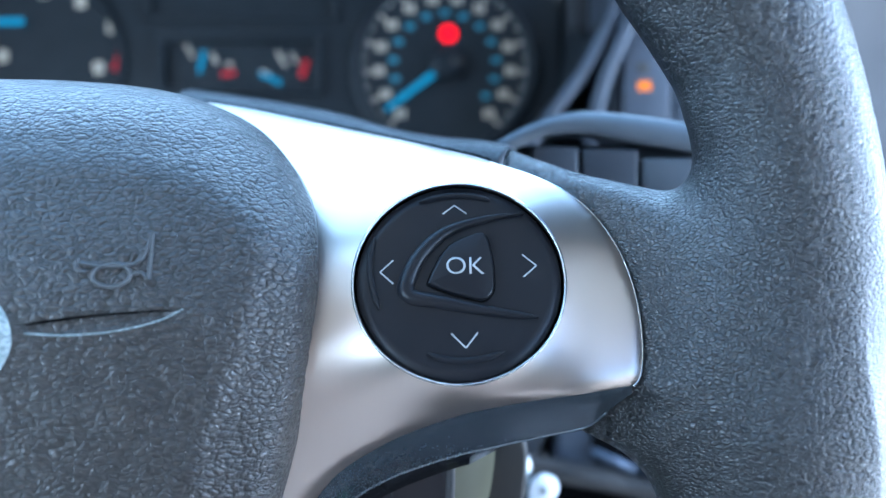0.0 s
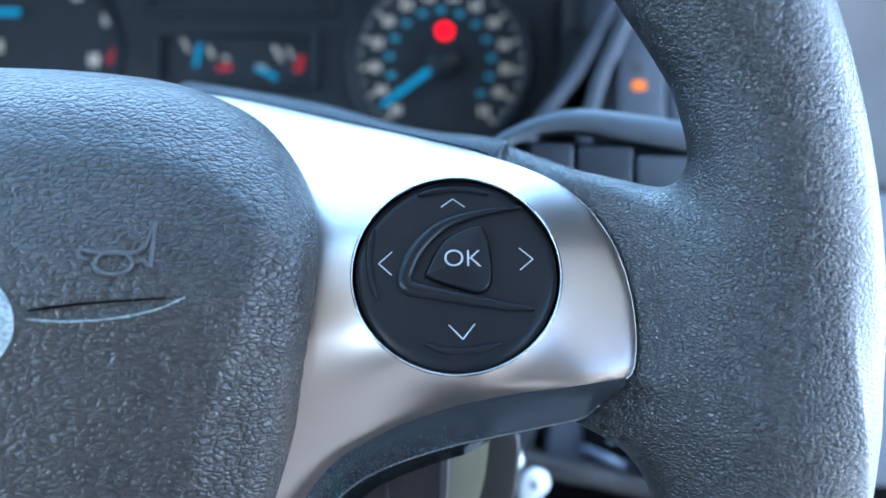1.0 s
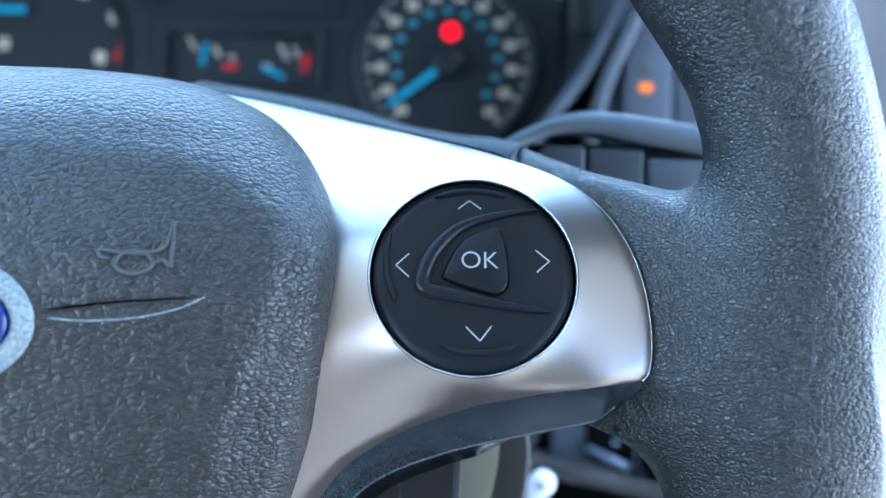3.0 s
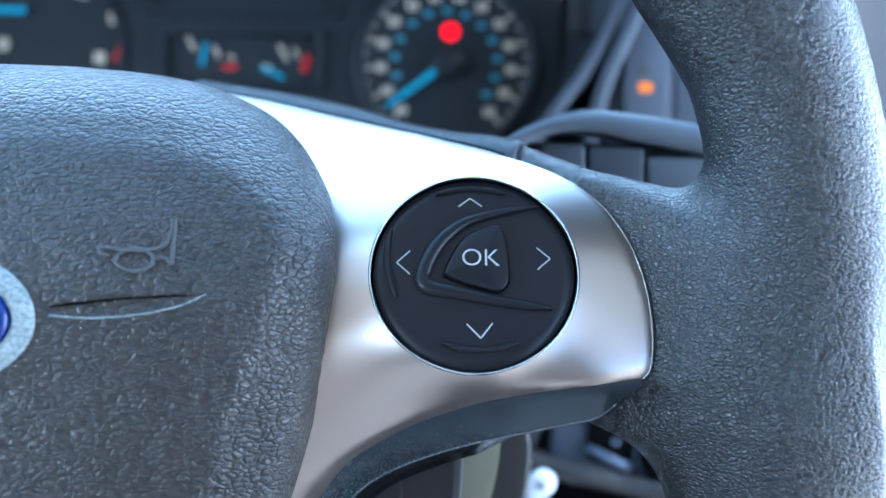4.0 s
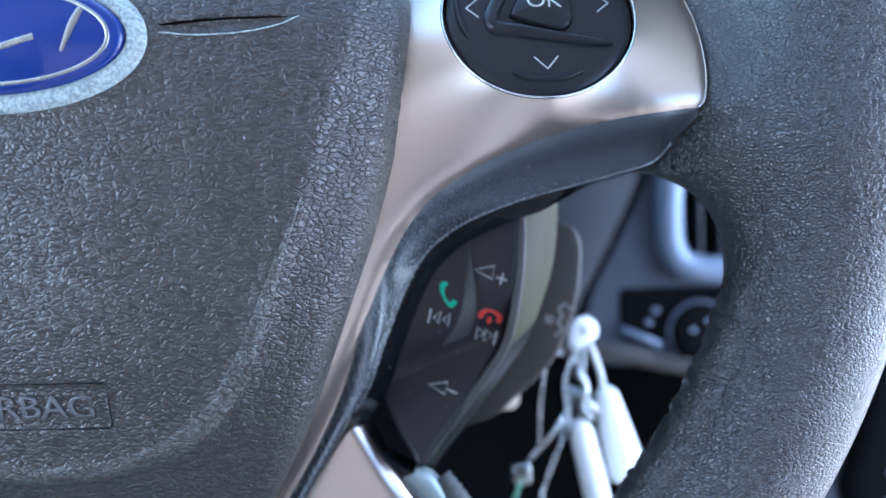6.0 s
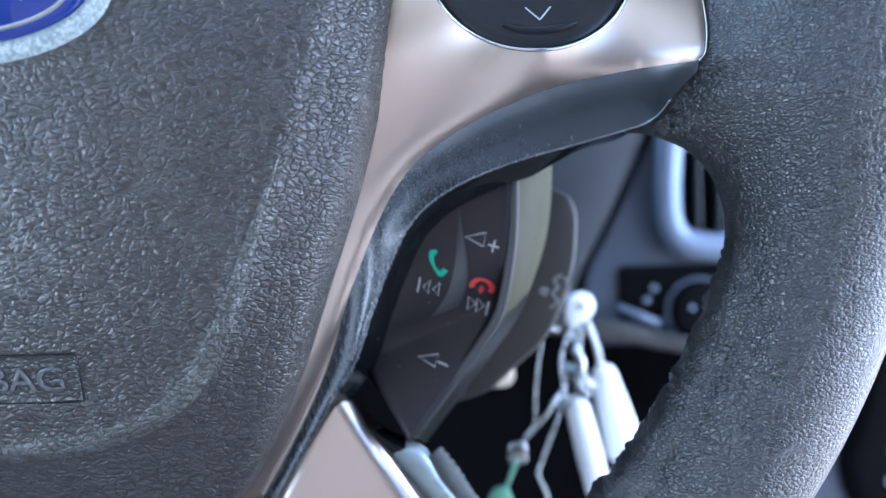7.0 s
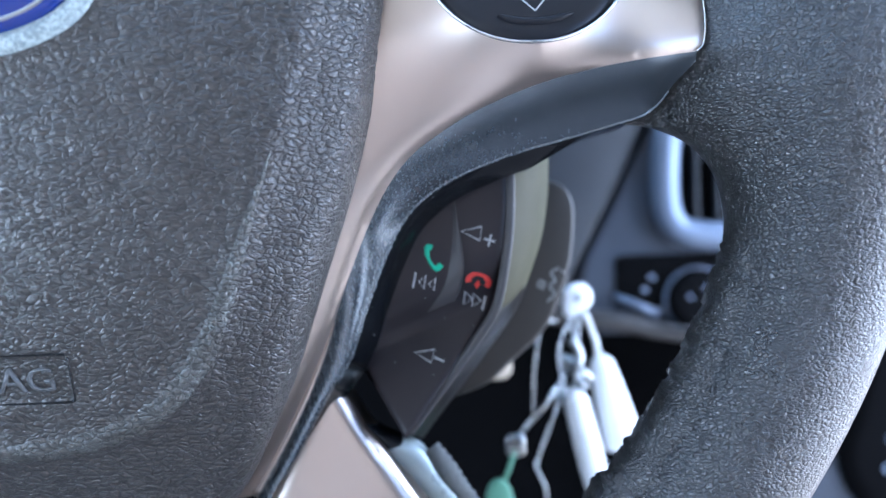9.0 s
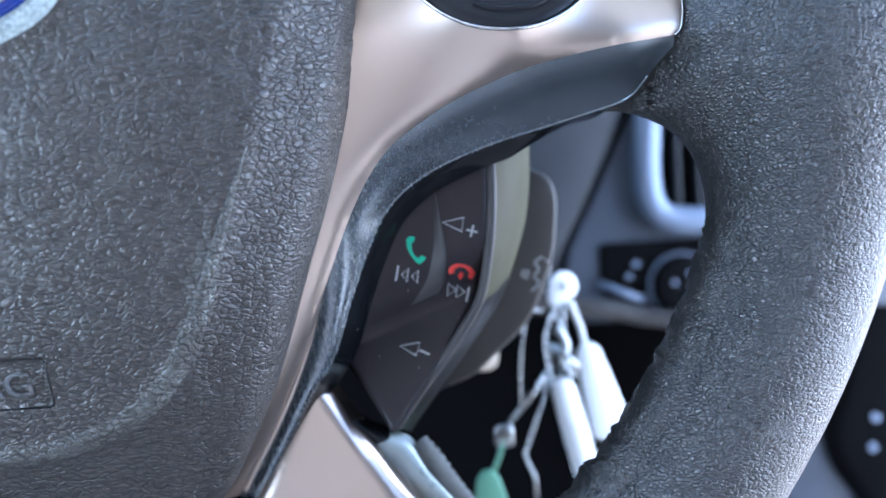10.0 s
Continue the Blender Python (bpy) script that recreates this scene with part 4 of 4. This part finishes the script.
sign("previous_sign", [([(-21.4, -71.7), (-21.8, -73.7), (-22.2, -75.3)], 0.5, False), ([(-20.7, -73.9), (-19.0, -72.5), (-19.6, -75.7)], 0.42, True), ([(-18.4, -74.5), (-16.7, -73.1), (-17.2, -76.3)], 0.42, True)], LEGEND, "white previous-track sign")
sign("next_sign", [([(-9.7, -76.9), (-7.9, -78.9), (-10.1, -80.1)], 0.42, True), ([(-7.6, -77.5), (-5.8, -79.5), (-8.0, -80.7)], 0.42, True), ([(-4.7, -78.3), (-5.1, -80.1), (-5.6, -81.7)], 0.5, False)], LEGEND, "white next-track sign")
sign("answer_sign", [(curve([(-18.6, -65.6), (-18.4, -68.2), (-17.2, -70.4), (-15.9, -71.2)], 5), np.interp(np.linspace(0, 1, 16), [0, 0.25, 0.35, 0.65, 0.75, 1], [1.3, 1.3, 0.8, 0.8, 1.3, 1.3]), False), ([(-18.7, -65.8), (-18.0, -65.7), (-17.3, -66.0)], 1.5, False), ([(-16.4, -71.0), (-15.7, -70.5), (-15.3, -69.9)], 1.5, False)], GREEN, "green answer-call sign")
sign("hang_up_sign", [(curve([(-8.9, -73.4), (-7.2, -72.6), (-5.0, -73.3), (-3.5, -75.2)], 5), np.interp(np.linspace(0, 1, 16), [0, 0.25, 0.35, 0.65, 0.75, 1], [1.3, 1.3, 0.85, 0.85, 1.3, 1.3]), False), ([(-8.7, -73.2), (-8.9, -73.9), (-8.8, -74.5)], 1.5, False), ([(-3.8, -74.8), (-4.1, -75.5), (-4.5, -76.0)], 1.5, False), ([(-6.5, -74.3), (-6.6, -74.8), (-6.7, -75.3)], 0.8, False), ([(-6.65, -75.0), (-6.75, -75.6), (-6.85, -76.3)], [1.9, 1.0, 0.2], False)], RED, "red hang-up sign")

# ---------------------------------------------------------------- column, stalk
column = thing("steering_column", (-103, 330, -40), "charcoal plastic steering column shroud", "steering column")
shroud = np.array([(x, z) for x, z in curve([(-60, 28), (-103, 34), (-150, 20), (-165, -20), (-160, -70), (-103, -88), (-40, -84), (-16, -50), (-18, -8), (-30, 20)], 6, True)])
part("shroud", slab(shroud, facing(236), -190, 0, 6), DASH, column, "charcoal column shroud")
part("column_shaft", tube([(-103, 215, -36), (-103, 228, -36), (-103, 245, -36)], 24, 28), DARK, column, "black column end behind the wheel")
part("remote_arm", box(-40, -10, 219, 262, -78, -46, 6), DARK, column, "bracket that carries the audio pod")

stalk = thing("column_stalk", (40, 232, 30), "dark plastic column stalk with push buttons", "stalk")
lip_top = curve([(10, 226, 27.0), (17, 228, 31.4), (24, 230, 35.4), (31.5, 231, 38.4), (41.6, 232, 40.4), (55, 232, 39.4), (74, 233, 37.0), (92, 234, 33)], 6)
lip_low = curve([(10, 228, 23.0), (18, 229, 27.4), (25, 230, 31.0), (32, 230, 33.6), (43, 230, 34.0), (56, 230, 31.4), (74, 230, 28.4), (92, 231, 24)], 6)
part("stalk_lip", loft(lip_top + (0, 24, 1.0), lip_top + (0, 3, 1.0), lip_top, lip_top * 0.6 + lip_low * 0.4 + (0, -1.6, 0), lip_low, lip_low + (0, 6, 1.0), lip_low + (0, 22, 2)), STALK, stalk, "slate upper lip of the stalk")
part("stalk_body", merged(box(14, 92, 238, 262, 2, 32, 3), box(-30, 30, 246, 262, 6, 26, 4)), DASH, stalk, "dark body of the stalk")
part("stalk_button", box(26.5, 40.2, 231, 240, 18, 30.5, 1.4), STALK_KEY, stalk)
part("stalk_button", box(41.2, 58.0, 231, 240, 16, 29.8, 1.4), STALK_KEY, stalk)
part("stalk_button", box(59.0, 78, 230.5, 240, 14, 27.0, 1.4), STALK, stalk)

# ---------------------------------------------------------------- instrument cluster
cluster = thing("instrument_cluster", (-116, 500, 60), "dark instrument cluster with two lit dials", "instrument cluster")
CY = 462.0
part("cluster_face", box(-330, 72, CY, CY + 30, 50, 195, 4), DIAL, cluster, "matt black dial panel")


def dial(name, cx, cz, r, label):
    d = part(name, turned([(r + 7, -1), (r + 6, 3.0), (r + 3.2, 4.2), (r + 1.5, 2.0), (r + 1, 0.4), (4, 0.3)], (cx, cz), facing(CY), 64), DIAL, cluster, label, False)
    return d


speedo = dial("speedometer", 1.0, 109.0, 49.5, "dark round speedometer with cream and blue figures")
for i, a in enumerate(np.radians(np.linspace(228, -48, 27))):
    r0, r1, w = (41.5, 48.0, 1.1) if i % 2 == 0 else (44.0, 48.0, 0.7)
    ends = [(1 + r * math.cos(a), 109 + r * math.sin(a)) for r in (r0 + 2.4, (r0 + r1) / 2 + 1, r1)]
    part("tick", ribbon(np.array(ends), w * 1.9, 0.2, facing(CY - 0.4)), CREAM_MARK, speedo)
    if i % 2 == 0:
        c = (1 + 39 * math.cos(a), 109 + 39 * math.sin(a))
        part("figure", merged(*[slab(rounded(c[0] + k - 1.5, c[0] + k + 1.5, c[1] - 2.8, c[1] + 2.8, 0.7), facing(CY - 0.4), 0, 0.25, 0.1) for k in (-1.8, 1.8)]), CREAM_MARK, speedo)
    elif i < 27:
        c = (1 + 30.5 * math.cos(a), 109 + 30.5 * math.sin(a))
        part("small_figure", slab(rounded(c[0] - 2.6, c[0] + 2.6, c[1] - 1.7, c[1] + 1.7, 0.5), facing(CY - 0.4), 0, 0.25, 0.1), BLUE_MARK, speedo)
part("scale_ring", ribbon(np.array([(1 + 48.8 * math.cos(a), 109 + 48.8 * math.sin(a)) for a in np.radians(np.linspace(228, -48, 90))]), 0.7, 0.2, facing(CY - 0.4)), PALE_PRINT, speedo, "pale ring round the scale")
part("unit_sign", slab(rounded(4.5, 11.5, 107.5, 111.5, 1.0), facing(CY - 8), 0, 0.2, 0.1), DASH_BEIGE, speedo, "faint unreadable unit sign")
part("needle", ribbon(np.array([(-4.0, 104.2), (-18, 93.3), (-33.5, 81.6)]), [4.2, 3.6, 3.0], 1.0, facing(CY - 4)), NEEDLE, speedo, "lit blue needle")
part("needle_hub", turned([(9.5, 0), (9.5, 6), (8, 7.5), (3, 8)], (2.0, 108.4), facing(CY), 32), DIAL, speedo, "black needle hub")
part("warning_lamp", turned([(5.2, 0.4), (5.0, 0.9), (2, 1.0)], (3.2, 127.2), facing(CY), 28), LAMP_RED, speedo, "lit red warning lamp")

tacho = dial("rev_counter", -240.0, 112.0, 47.0, "dark round rev counter with a red zone")
part("needle", ribbon(np.array([(-286, 133.0), (-266, 133.3), (-245, 133.5)]), 4.2, 1.0, facing(CY - 4)), NEEDLE, tacho, "lit blue needle")
for c in ((-195.5, 131.0), (-203.5, 107.0), (-260.0, 114.0), (-236, 152), (-214, 146)):
    part("figure", slab(rounded(c[0] - 3.2, c[0] + 3.2, c[1] - 3.8, c[1] + 3.8, 1.2), facing(CY - 0.4), 0, 0.25, 0.1), CREAM_MARK, tacho)
part("red_zone", ribbon(curve([(-189.6, 121.5), (-191.0, 113.5), (-194.6, 105.5)], 5), 4.0, 0.3, facing(CY - 0.5)), DIAL_RED, tacho, "red zone of the dial")

minor = part("gauge_window", merged(box(-166, -74, CY - 6, CY + 1, 91, 95, 1), box(-166, -74, CY - 6, CY + 1, 121.5, 126, 1), box(-168, -164, CY - 6, CY + 1, 91, 126, 1), box(-76, -72, CY - 6, CY + 1, 91, 126, 1)), DIAL, cluster, "frame of the small gauges")
for u0, v0, u1, v1, w, m in ((-152, 121, -147.5, 112.5, 1.8, CREAM_MARK), (-136.5, 115.5, -133.5, 109, 2.0, CREAM_MARK), (-131, 103.0, -122.5, 104.0, 3.0, DIAL_RED), (-98, 117, -93, 108, 1.8, CREAM_MARK), (-108, 105, -102, 103, 1.8, CREAM_MARK), (-90, 116, -86, 109, 1.4, CREAM_MARK), (-83.5, 101.5, -80.5, 111.5, 4.4, DIAL_RED), (-128, 110, -124, 108, 2.0, CREAM_MARK)):
    part("gauge_mark", ribbon(np.array([(u0, v0), ((u0 + u1) / 2, (v0 + v1) / 2), (u1, v1)]), w, 0.3, facing(CY - 0.4)), m, minor)
part("small_needle", ribbon(np.array([(-140.5, 117), (-142, 111), (-143.5, 103.5)]), 2.8, 0.6, facing(CY - 2)), NEEDLE, minor, "small lit blue needle")
part("small_needle", ribbon(np.array([(-108, 103), (-101, 100.6), (-95, 97)]), 2.8, 0.6, facing(CY - 2)), NEEDLE, minor, "small lit blue needle")
part("display_surround", merged(box(-176, -62, CY - 4, CY + 1, 134, 138, 1), box(-176, -172, CY - 4, CY + 1, 134, 190, 1), box(-66, -62, CY - 4, CY + 1, 134, 190, 1)), DIAL, cluster, "frame of the upper display")
# the last box is added only to keep lamp light off the binnacle side
part("hood", merged(box(-345, 84, CY - 130, CY + 36, 190, 204, 5), box(-345, -331, CY - 60, CY + 30, 45, 212, 4), box(72, 100, CY - 12, CY + 36, 90, 204, 4)), DASH, cluster, "dark hood over the dials, with an added light block")
rail = [(91.0, CY - 78, 132), (73.0, CY - 78, 94), (55.0, CY - 76, 68), (38, CY - 70, 44)]
rail2 = [(100, CY - 82, 132), (88.0, CY - 82, 104), (79.0, CY - 80, 82), (72, CY - 76, 52)]
for line, r in ((rail, 3.4), (rail2, 3.6)):
    part("side_rail", tube(curve(line, 6), r, 12), DASH_MID, cluster, "slate edging beside the dials")
part("side_wall", loft(curve(rail, 6) + (0, 2, 0), curve(rail, 6) * 0.5 + np.array([30, CY / 2 - 10, 45]), curve(rail, 6) * 0 + np.array([66, CY - 2, 80]) + (curve(rail, 6) - (66, CY - 78, 80)) * (0.3, 0, 1)), DIAL, cluster, "dark side of the dial binnacle")

# ---------------------------------------------------------------- dashboard
dash = thing("dashboard", (-350, 560, -60), "charcoal plastic dashboard with a slate centre panel", "dashboard")
part("upper_dash", box(-1250, 420, 492, 700, 30, 212, 14), DASH, dash, "charcoal upper dashboard")
part("lower_dash", box(-1250, 420, 432, 690, -110, 32, 14), DASH, dash, "charcoal lower dashboard")
part("footwell_back", box(-1250, 420, 640, 690, -480, -100, 14), DARK, dash, "black footwell back")

switch_panel = thing("switch_panel", (102, 392, 90), "slate switch panel with an amber lit switch", "switch panel")
part("panel_plate", box(84, 180, 392, 470, 40, 150, 4), DASH_MID, switch_panel, "slate backing plate")
part("switch_key", box(88.0, 112.5, 384, 396, 62, 112, 2), DASH_MID, switch_panel)
part("switch_key", box(114.5, 150, 384, 396, 60, 108, 2), DASH_MID, switch_panel)
part("key_gap", box(112.6, 114.4, 387, 396, 58, 112, 0.4), SILVER, switch_panel, "pale strip between the keys")
part("amber_lamp", slab(rounded(95.6, 102.6, 77.8, 82.5, 1.8), facing(384), 0, 0.3, 0.1), LAMP_ORANGE, switch_panel, "lit amber lamp")
part("switch_sign", slab(rounded(95.4, 101.6, 86.5, 91.5, 1.4), facing(384), 0, 0.2, 0.1), DASH_BEIGE, switch_panel, "pale unreadable sign")

# lower panel seen through the spoke opening
lower = thing("lower_panel", (80, 425, -70), "slate lower dash panel with a silver vent", "dash panel")
part("knee_panel", slab(np.array([(-40, 30), (-40, -112), (44, -116), (57.5, -84), (75.5, -50), (92.5, -15), (116, 30)], float)[::-1], facing(399), -30, 0, 3), DASH, lower, "charcoal knee panel")
part("vent_panel", slab(np.array([(60.5, -84), (78.5, -50), (95.5, -15), (118, 30), (260, 30), (260, -124), (70, -124), (56, -112)], float)[::-1], facing(404), -30, 0, 3), DASH_MID, lower, "slate vent panel")
vent = part("vent_frame", tube(np.array([(u, 396.0, v) for u, v in curve([(107.5, 8), (103.5, -16), (101.5, -45), (103.5, -62), (112, -71), (132, -73.5), (165, -77), (176, -60), (178, -20), (172, 8), (140, 14)], 6, True)]), 7.6, 14, True, 0.8), SILVER, lower, "rounded silver vent surround")
part("vent_core", slab(np.array(curve([(105, 6), (103, -16), (102, -45), (106, -64), (130, -67), (168, -70), (172, -20), (168, 6)], 6, True))[::-1], facing(409), -8, 6, 1), DARK, lower, "dark inside of the vent")
for k in range(5):
    part("vent_slat", box(117 + 11 * k, 119.5 + 11 * k, 396, 412, -68, 8, 0.8), DASH, lower)
part("button_panel", slab(rounded(77, 190, -110, -82, 4), facing(404), -20, 3, 1.5), DARK, lower, "dark button panel")
part("panel_edge", tube([(76, 400, -103), (88, 399, -108), (98, 399, -112.5)], 1.8, 10), SILVER, lower, "bright lower edge of the button panel")
for c in ((95.5, -93.8), (91.5, -100.2)):
    part("panel_button", slab(circle(*c, 1.9, 20, 0.8), facing(401), -1, 1.2, 0.5), SILVER, lower, "small pale button")
knob = part("knob", turned([(16, -6), (16, 6), (14.5, 8), (10, 8.5), (3, 8.5)], (119, -106), facing(403), 40), DARK, lower, "round dark knob with a silver rim")
part("knob_ring", turned([(17.5, -4), (17.5, 3), (16.6, 4), (16, 3)], (119, -106), facing(403), 40), SILVER, knob, "silver rim of the knob")
for c in ((113.5, -104), (121.5, -99.5)):
    part("knob_mark", slab(circle(*c, 1.4, 16), facing(394.5), -0.4, 0.4, 0.15), SILVER, knob)
part("taupe_ledge", slab(curve([(20, -98), (50, -106), (60, -109), (84, -113), (104, -118), (180, -128), (180, -136), (104, -126), (80, -121), (56, -117), (20, -112)], 5, True)[::-1], facing(388), -40, 0, 3), DASH_BEIGE, lower, "taupe lower ledge")

side_pod = thing("side_panel", (250, 450, -190), "dark lower side panel with two pale buttons", "dash panel")
part("pod_face", slab(curve([(240, -60), (230, -150), (222, -185), (217, -203), (222, -225), (236, -246), (270, -300), (340, -300), (340, -60)], 5, True)[::-1], facing(440), -30, 0, 8), DARK, side_pod, "dark panel face")
part("pod_flank", slab(curve([(205, -60), (195, -150), (188, -200), (192, -250), (205, -320), (300, -320), (280, -150), (276, -60)], 5, True)[::-1], facing(452), -40, 0, 6), DASH_MID, side_pod, "slate flank of the panel")
for c in ((243.3, -195), (241.1, -212.6)):
    part("panel_button", slab(circle(*c, 2.6, 20), facing(440), -1, 1.4, 0.5), SILVER, side_pod, "small pale button")

# ---------------------------------------------------------------- key and tags
barrel = thing("ignition_lock", (30, 320, -88), "dark ignition lock on the column", "ignition lock")
part("barrel", tube([(22, 300, -82), (16, 320, -76), (0, 345, -66), (-20, 360, -58)], [9, 13, 20, 26], 24), DASH, barrel, "dark lock barrel")
part("barrel_face", turned([(9, 0), (8.5, 1.5), (4, 1.8)], (25, -84), facing(300), 24), STEEL, barrel, "bright lock face")

key = thing("ignition_key", (36, 297, -92), "white-headed key in the ignition lock", "key")
key_face = lambda u, v, h: (u - 0.45 * h, 298 - h, v)
part("key_head", slab(curve([(32.6, -92.5), (34.2, -87.8), (38, -86.4), (42.2, -88.8), (43.0, -93.3), (40.6, -96.8), (36.0, -99.5), (32.8, -98)], 5, True)[::-1], key_face, -3, 2.2, 1.2), WHITE, key, "white plastic key head")
part("key_eye", turned([(1.7, 2.2), (1.4, 2.45), (0.8, 2.4)], (38.8, -91.6), key_face, 20), STEEL, key, "dark eye of the key head")
part("key_blade", box(26, 34, 297, 303, -93.5, -88, 0.6), STEEL, key, "steel key blade")

keyring = thing("key_ring", (33, 288, -108), "steel split ring and clasp under the key", "key ring")
loops = [curve([(37, 294, -98), (31.5, 291, -103), (29, 288, -111), (31, 286, -117), (35, 287, -112), (36.5, 290, -104)], 6, True), curve([(33, 289, -101), (28.5, 285, -108), (28.5, 283, -118), (31.5, 282, -127), (34.0, 284, -118), (34.5, 287, -108)], 6, True)]
for l in loops:
    part("link", tube(l, 0.5, 8, True), STEEL, keyring, "bright steel link")
part("clasp", merged(tube(curve([(33, 285, -106), (36, 284, -112), (34.5, 283, -119), (37.5, 282, -124)], 5), [1.6] * 16, 8), tube([(30, 284, -112), (36, 283, -117), (40, 282, -121)], 1.4, 8)), STEEL, keyring, "bright twisted clasp")
part("split_ring", tube(curve([(28, 285, -99), (22, 282, -99), (19.5, 280, -108), (18, 280, -120), (17.5, 280, -134)], 6), 0.35, 8), STEEL, keyring, "thin steel strand of the ring")


def capsule(name, a, b, r0, r1, squash, material, label, category):
    a, b = np.array(a, float), np.array(b, float)
    t = thing(name, tuple(b), label, category)
    s = np.linspace(0, 1, 22)
    rr = np.interp(s, [0, 0.5, 1], [r0, (r0 + r1) / 2 + 0.4, r1]) * np.clip(1.0 - np.clip((np.abs(s - 0.5) - 0.40) / 0.10, 0, 1) ** 2.2 * 0.75, 0.2, 1)
    part("shell", tube(a + s[:, None] * (b - a), rr, 22, squash=squash), material, t, label)
    return t


fob = capsule("key_tag", (46.5, 301, -115), (56.5, 300, -154), 4.4, 8.2, 0.7, WHITE, "white rounded plastic key tag", "key tag")
part("strap", tube(curve([(40.6, 296, -98), (43.0, 298, -104), (45.2, 300, -110), (46.4, 301, -117)], 5), 1.1, 8), WHITE, fob, "thin white strap")
capsule("key_tag", (33.5, 286, -125), (44.0, 286, -170), 4.4, 4.8, 1.0, WHITE, "white cylindrical plastic key tag", "key tag")
spare = thing("spare_keys", (16, 275, -145), "bunch of steel keys on thin rings", "keys")
part("blade", tube([(31, 284, -118), (22, 282, -130), (12.0, 279, -140)], [0.9, 0.9, 0.8], 8), STEEL, spare, "steel key shank")
part("blade", tube([(30, 286, -124), (25, 284, -136), (18.0, 281, -152), (21.5, 280, -160), (21.8, 280, -172)], 0.55, 8), STEEL, spare, "thin steel key shank")
part("bow", slab(rounded(-3, 10, -119, -109, 4), facing(279), -2, 1, 0.8), CREAM_MARK, spare, "pale key bow")
part("bow", slab(rounded(7, 14, -147, -139, 2), facing(277), -2, 1, 0.8), STEEL, spare, "bright key bow")
tag = thing("green_tag", (5, 272, -165), "green plastic key tag on the ring", "key tag")
part("plate", slab(curve([(0, -176), (-1, -160), (3, -154), (8, -158), (11, -176)], 5, True), facing(272), -2, 1, 0.8), TAG_GREEN, tag, "green plastic plate")
part("stem", tube([(12, 278, -140), (8, 275, -150), (4, 272, -158)], 0.8, 8), TAG_GREEN, tag, "green stem")

# ---------------------------------------------------------------- cab: world axes from here on, in metres


def shell(name, x0, x1, y0, y1, z0, z1, material, label, r=0.01, category="structure"):
    v, f = box(x0 * 1000, x1 * 1000, y0 * 1000, y1 * 1000, z0 * 1000, z1 * 1000, r * 1000)
    me = bpy.data.meshes.new(name)
    me.from_pydata([tuple(q / 1000) for q in v], [], f)
    me.materials.append(material)
    return tagged(new(name, me), label, category, kind="structure")


shell("floor", -1.6, 0.45, -1.95, 0.95, -0.06, 0.0, CARPET, "dark carpeted cab floor")
shell("ceiling", -1.6, 0.42, -1.95, 0.17, 1.56, 1.61, HEADLINER, "pale cloth headliner")
shell("wall_rear", -1.6, 0.45, -2.0, -1.93, 0.0, 1.57, BULKHEAD, "grey rear cab bulkhead")
shell("wall_front", -1.6, 0.45, 0.88, 0.95, 0.0, 0.80, DARK, "dark bulkhead under the windscreen")
shell("wall_left", -1.66, -1.6, -1.95, 0.95, 0.0, 0.66, DARK, "dark far door panel")
for x in (-1.62, 0.40):
    pillar = thing("pillar", (0, 0, 0), "grey windscreen pillar trim", "pillar", kind="structure")
    pillar.matrix_world = Matrix.Identity(4)
    me_v, me_f = tube([(x * 1000, 900, 760), (x * 1000, 620, 1100), (x * 1000, 170, 1570)], 45, 16)
    part("pillar_trim", (me_v, me_f), DASH_MID, pillar)

# the driver's doorway stands open
frame_ob = thing("door_frame", (0, 0, 0), "dark van door frame, standing open", "door frame", kind="structure")
frame_ob.matrix_world = Matrix.Identity(4)
part("sill", box(395, 470, -950, 900, -60, 60, 18), DASH_MID, frame_ob, "slate door sill")
# unseen panels added to cut the door light and give the wheel warmer reflections
part("rear_blocker", box(380, 450, -1950, -380, 0, 1570, 20), BULKHEAD, frame_ob, "unseen grey panel added to close the doorway's rear")
part("header_blocker", box(380, 450, -390, 240, 970, 1570, 20), HEADLINER, frame_ob, "unseen pale panel added to close the doorway's top")
part("kick_panel", box(365, 420, 430, 900, 40, 790, 16), DARK, frame_ob, "black kick panel ahead of the doorway")
part("roof_rail", box(390, 450, -300, 250, 1490, 1580, 14), DASH, frame_ob, "dark roof rail")

# out of view: added as a warm reflector for the spoke trim
seat = thing("driver_seat", (-103, -420, 0), "unseen driver's seat, brown and tan to reflect warm light", "seat")
seat.matrix_world = Matrix.Translation((-0.103, -0.42, 0))
part("seat_cushion", box(-360, 150, -560, -60, 300, 430, 60), CLOTH_BOUNCE, seat, "tan cushion that reflects warm light into the trim")
part("seat_back", box(-360, 150, -760, -600, 400, 1120, 60), CLOTH, seat, "brown backrest that reflects warm light into the trim")
part("seat_base", box(-330, 120, -640, -100, 0, 310, 20), DARK, seat, "black seat base")

ground = tagged(new("ground", bpy.data.meshes.new("ground")), "pale concrete ground outside the van", "ground", kind="structure")
ground.data.from_pydata([(-400, -400, -0.6), (400, -400, -0.6), (400, 400, -0.6), (-400, 400, -0.6)], [], [(0, 1, 2, 3)])
ground.data.materials.append(CONCRETE)
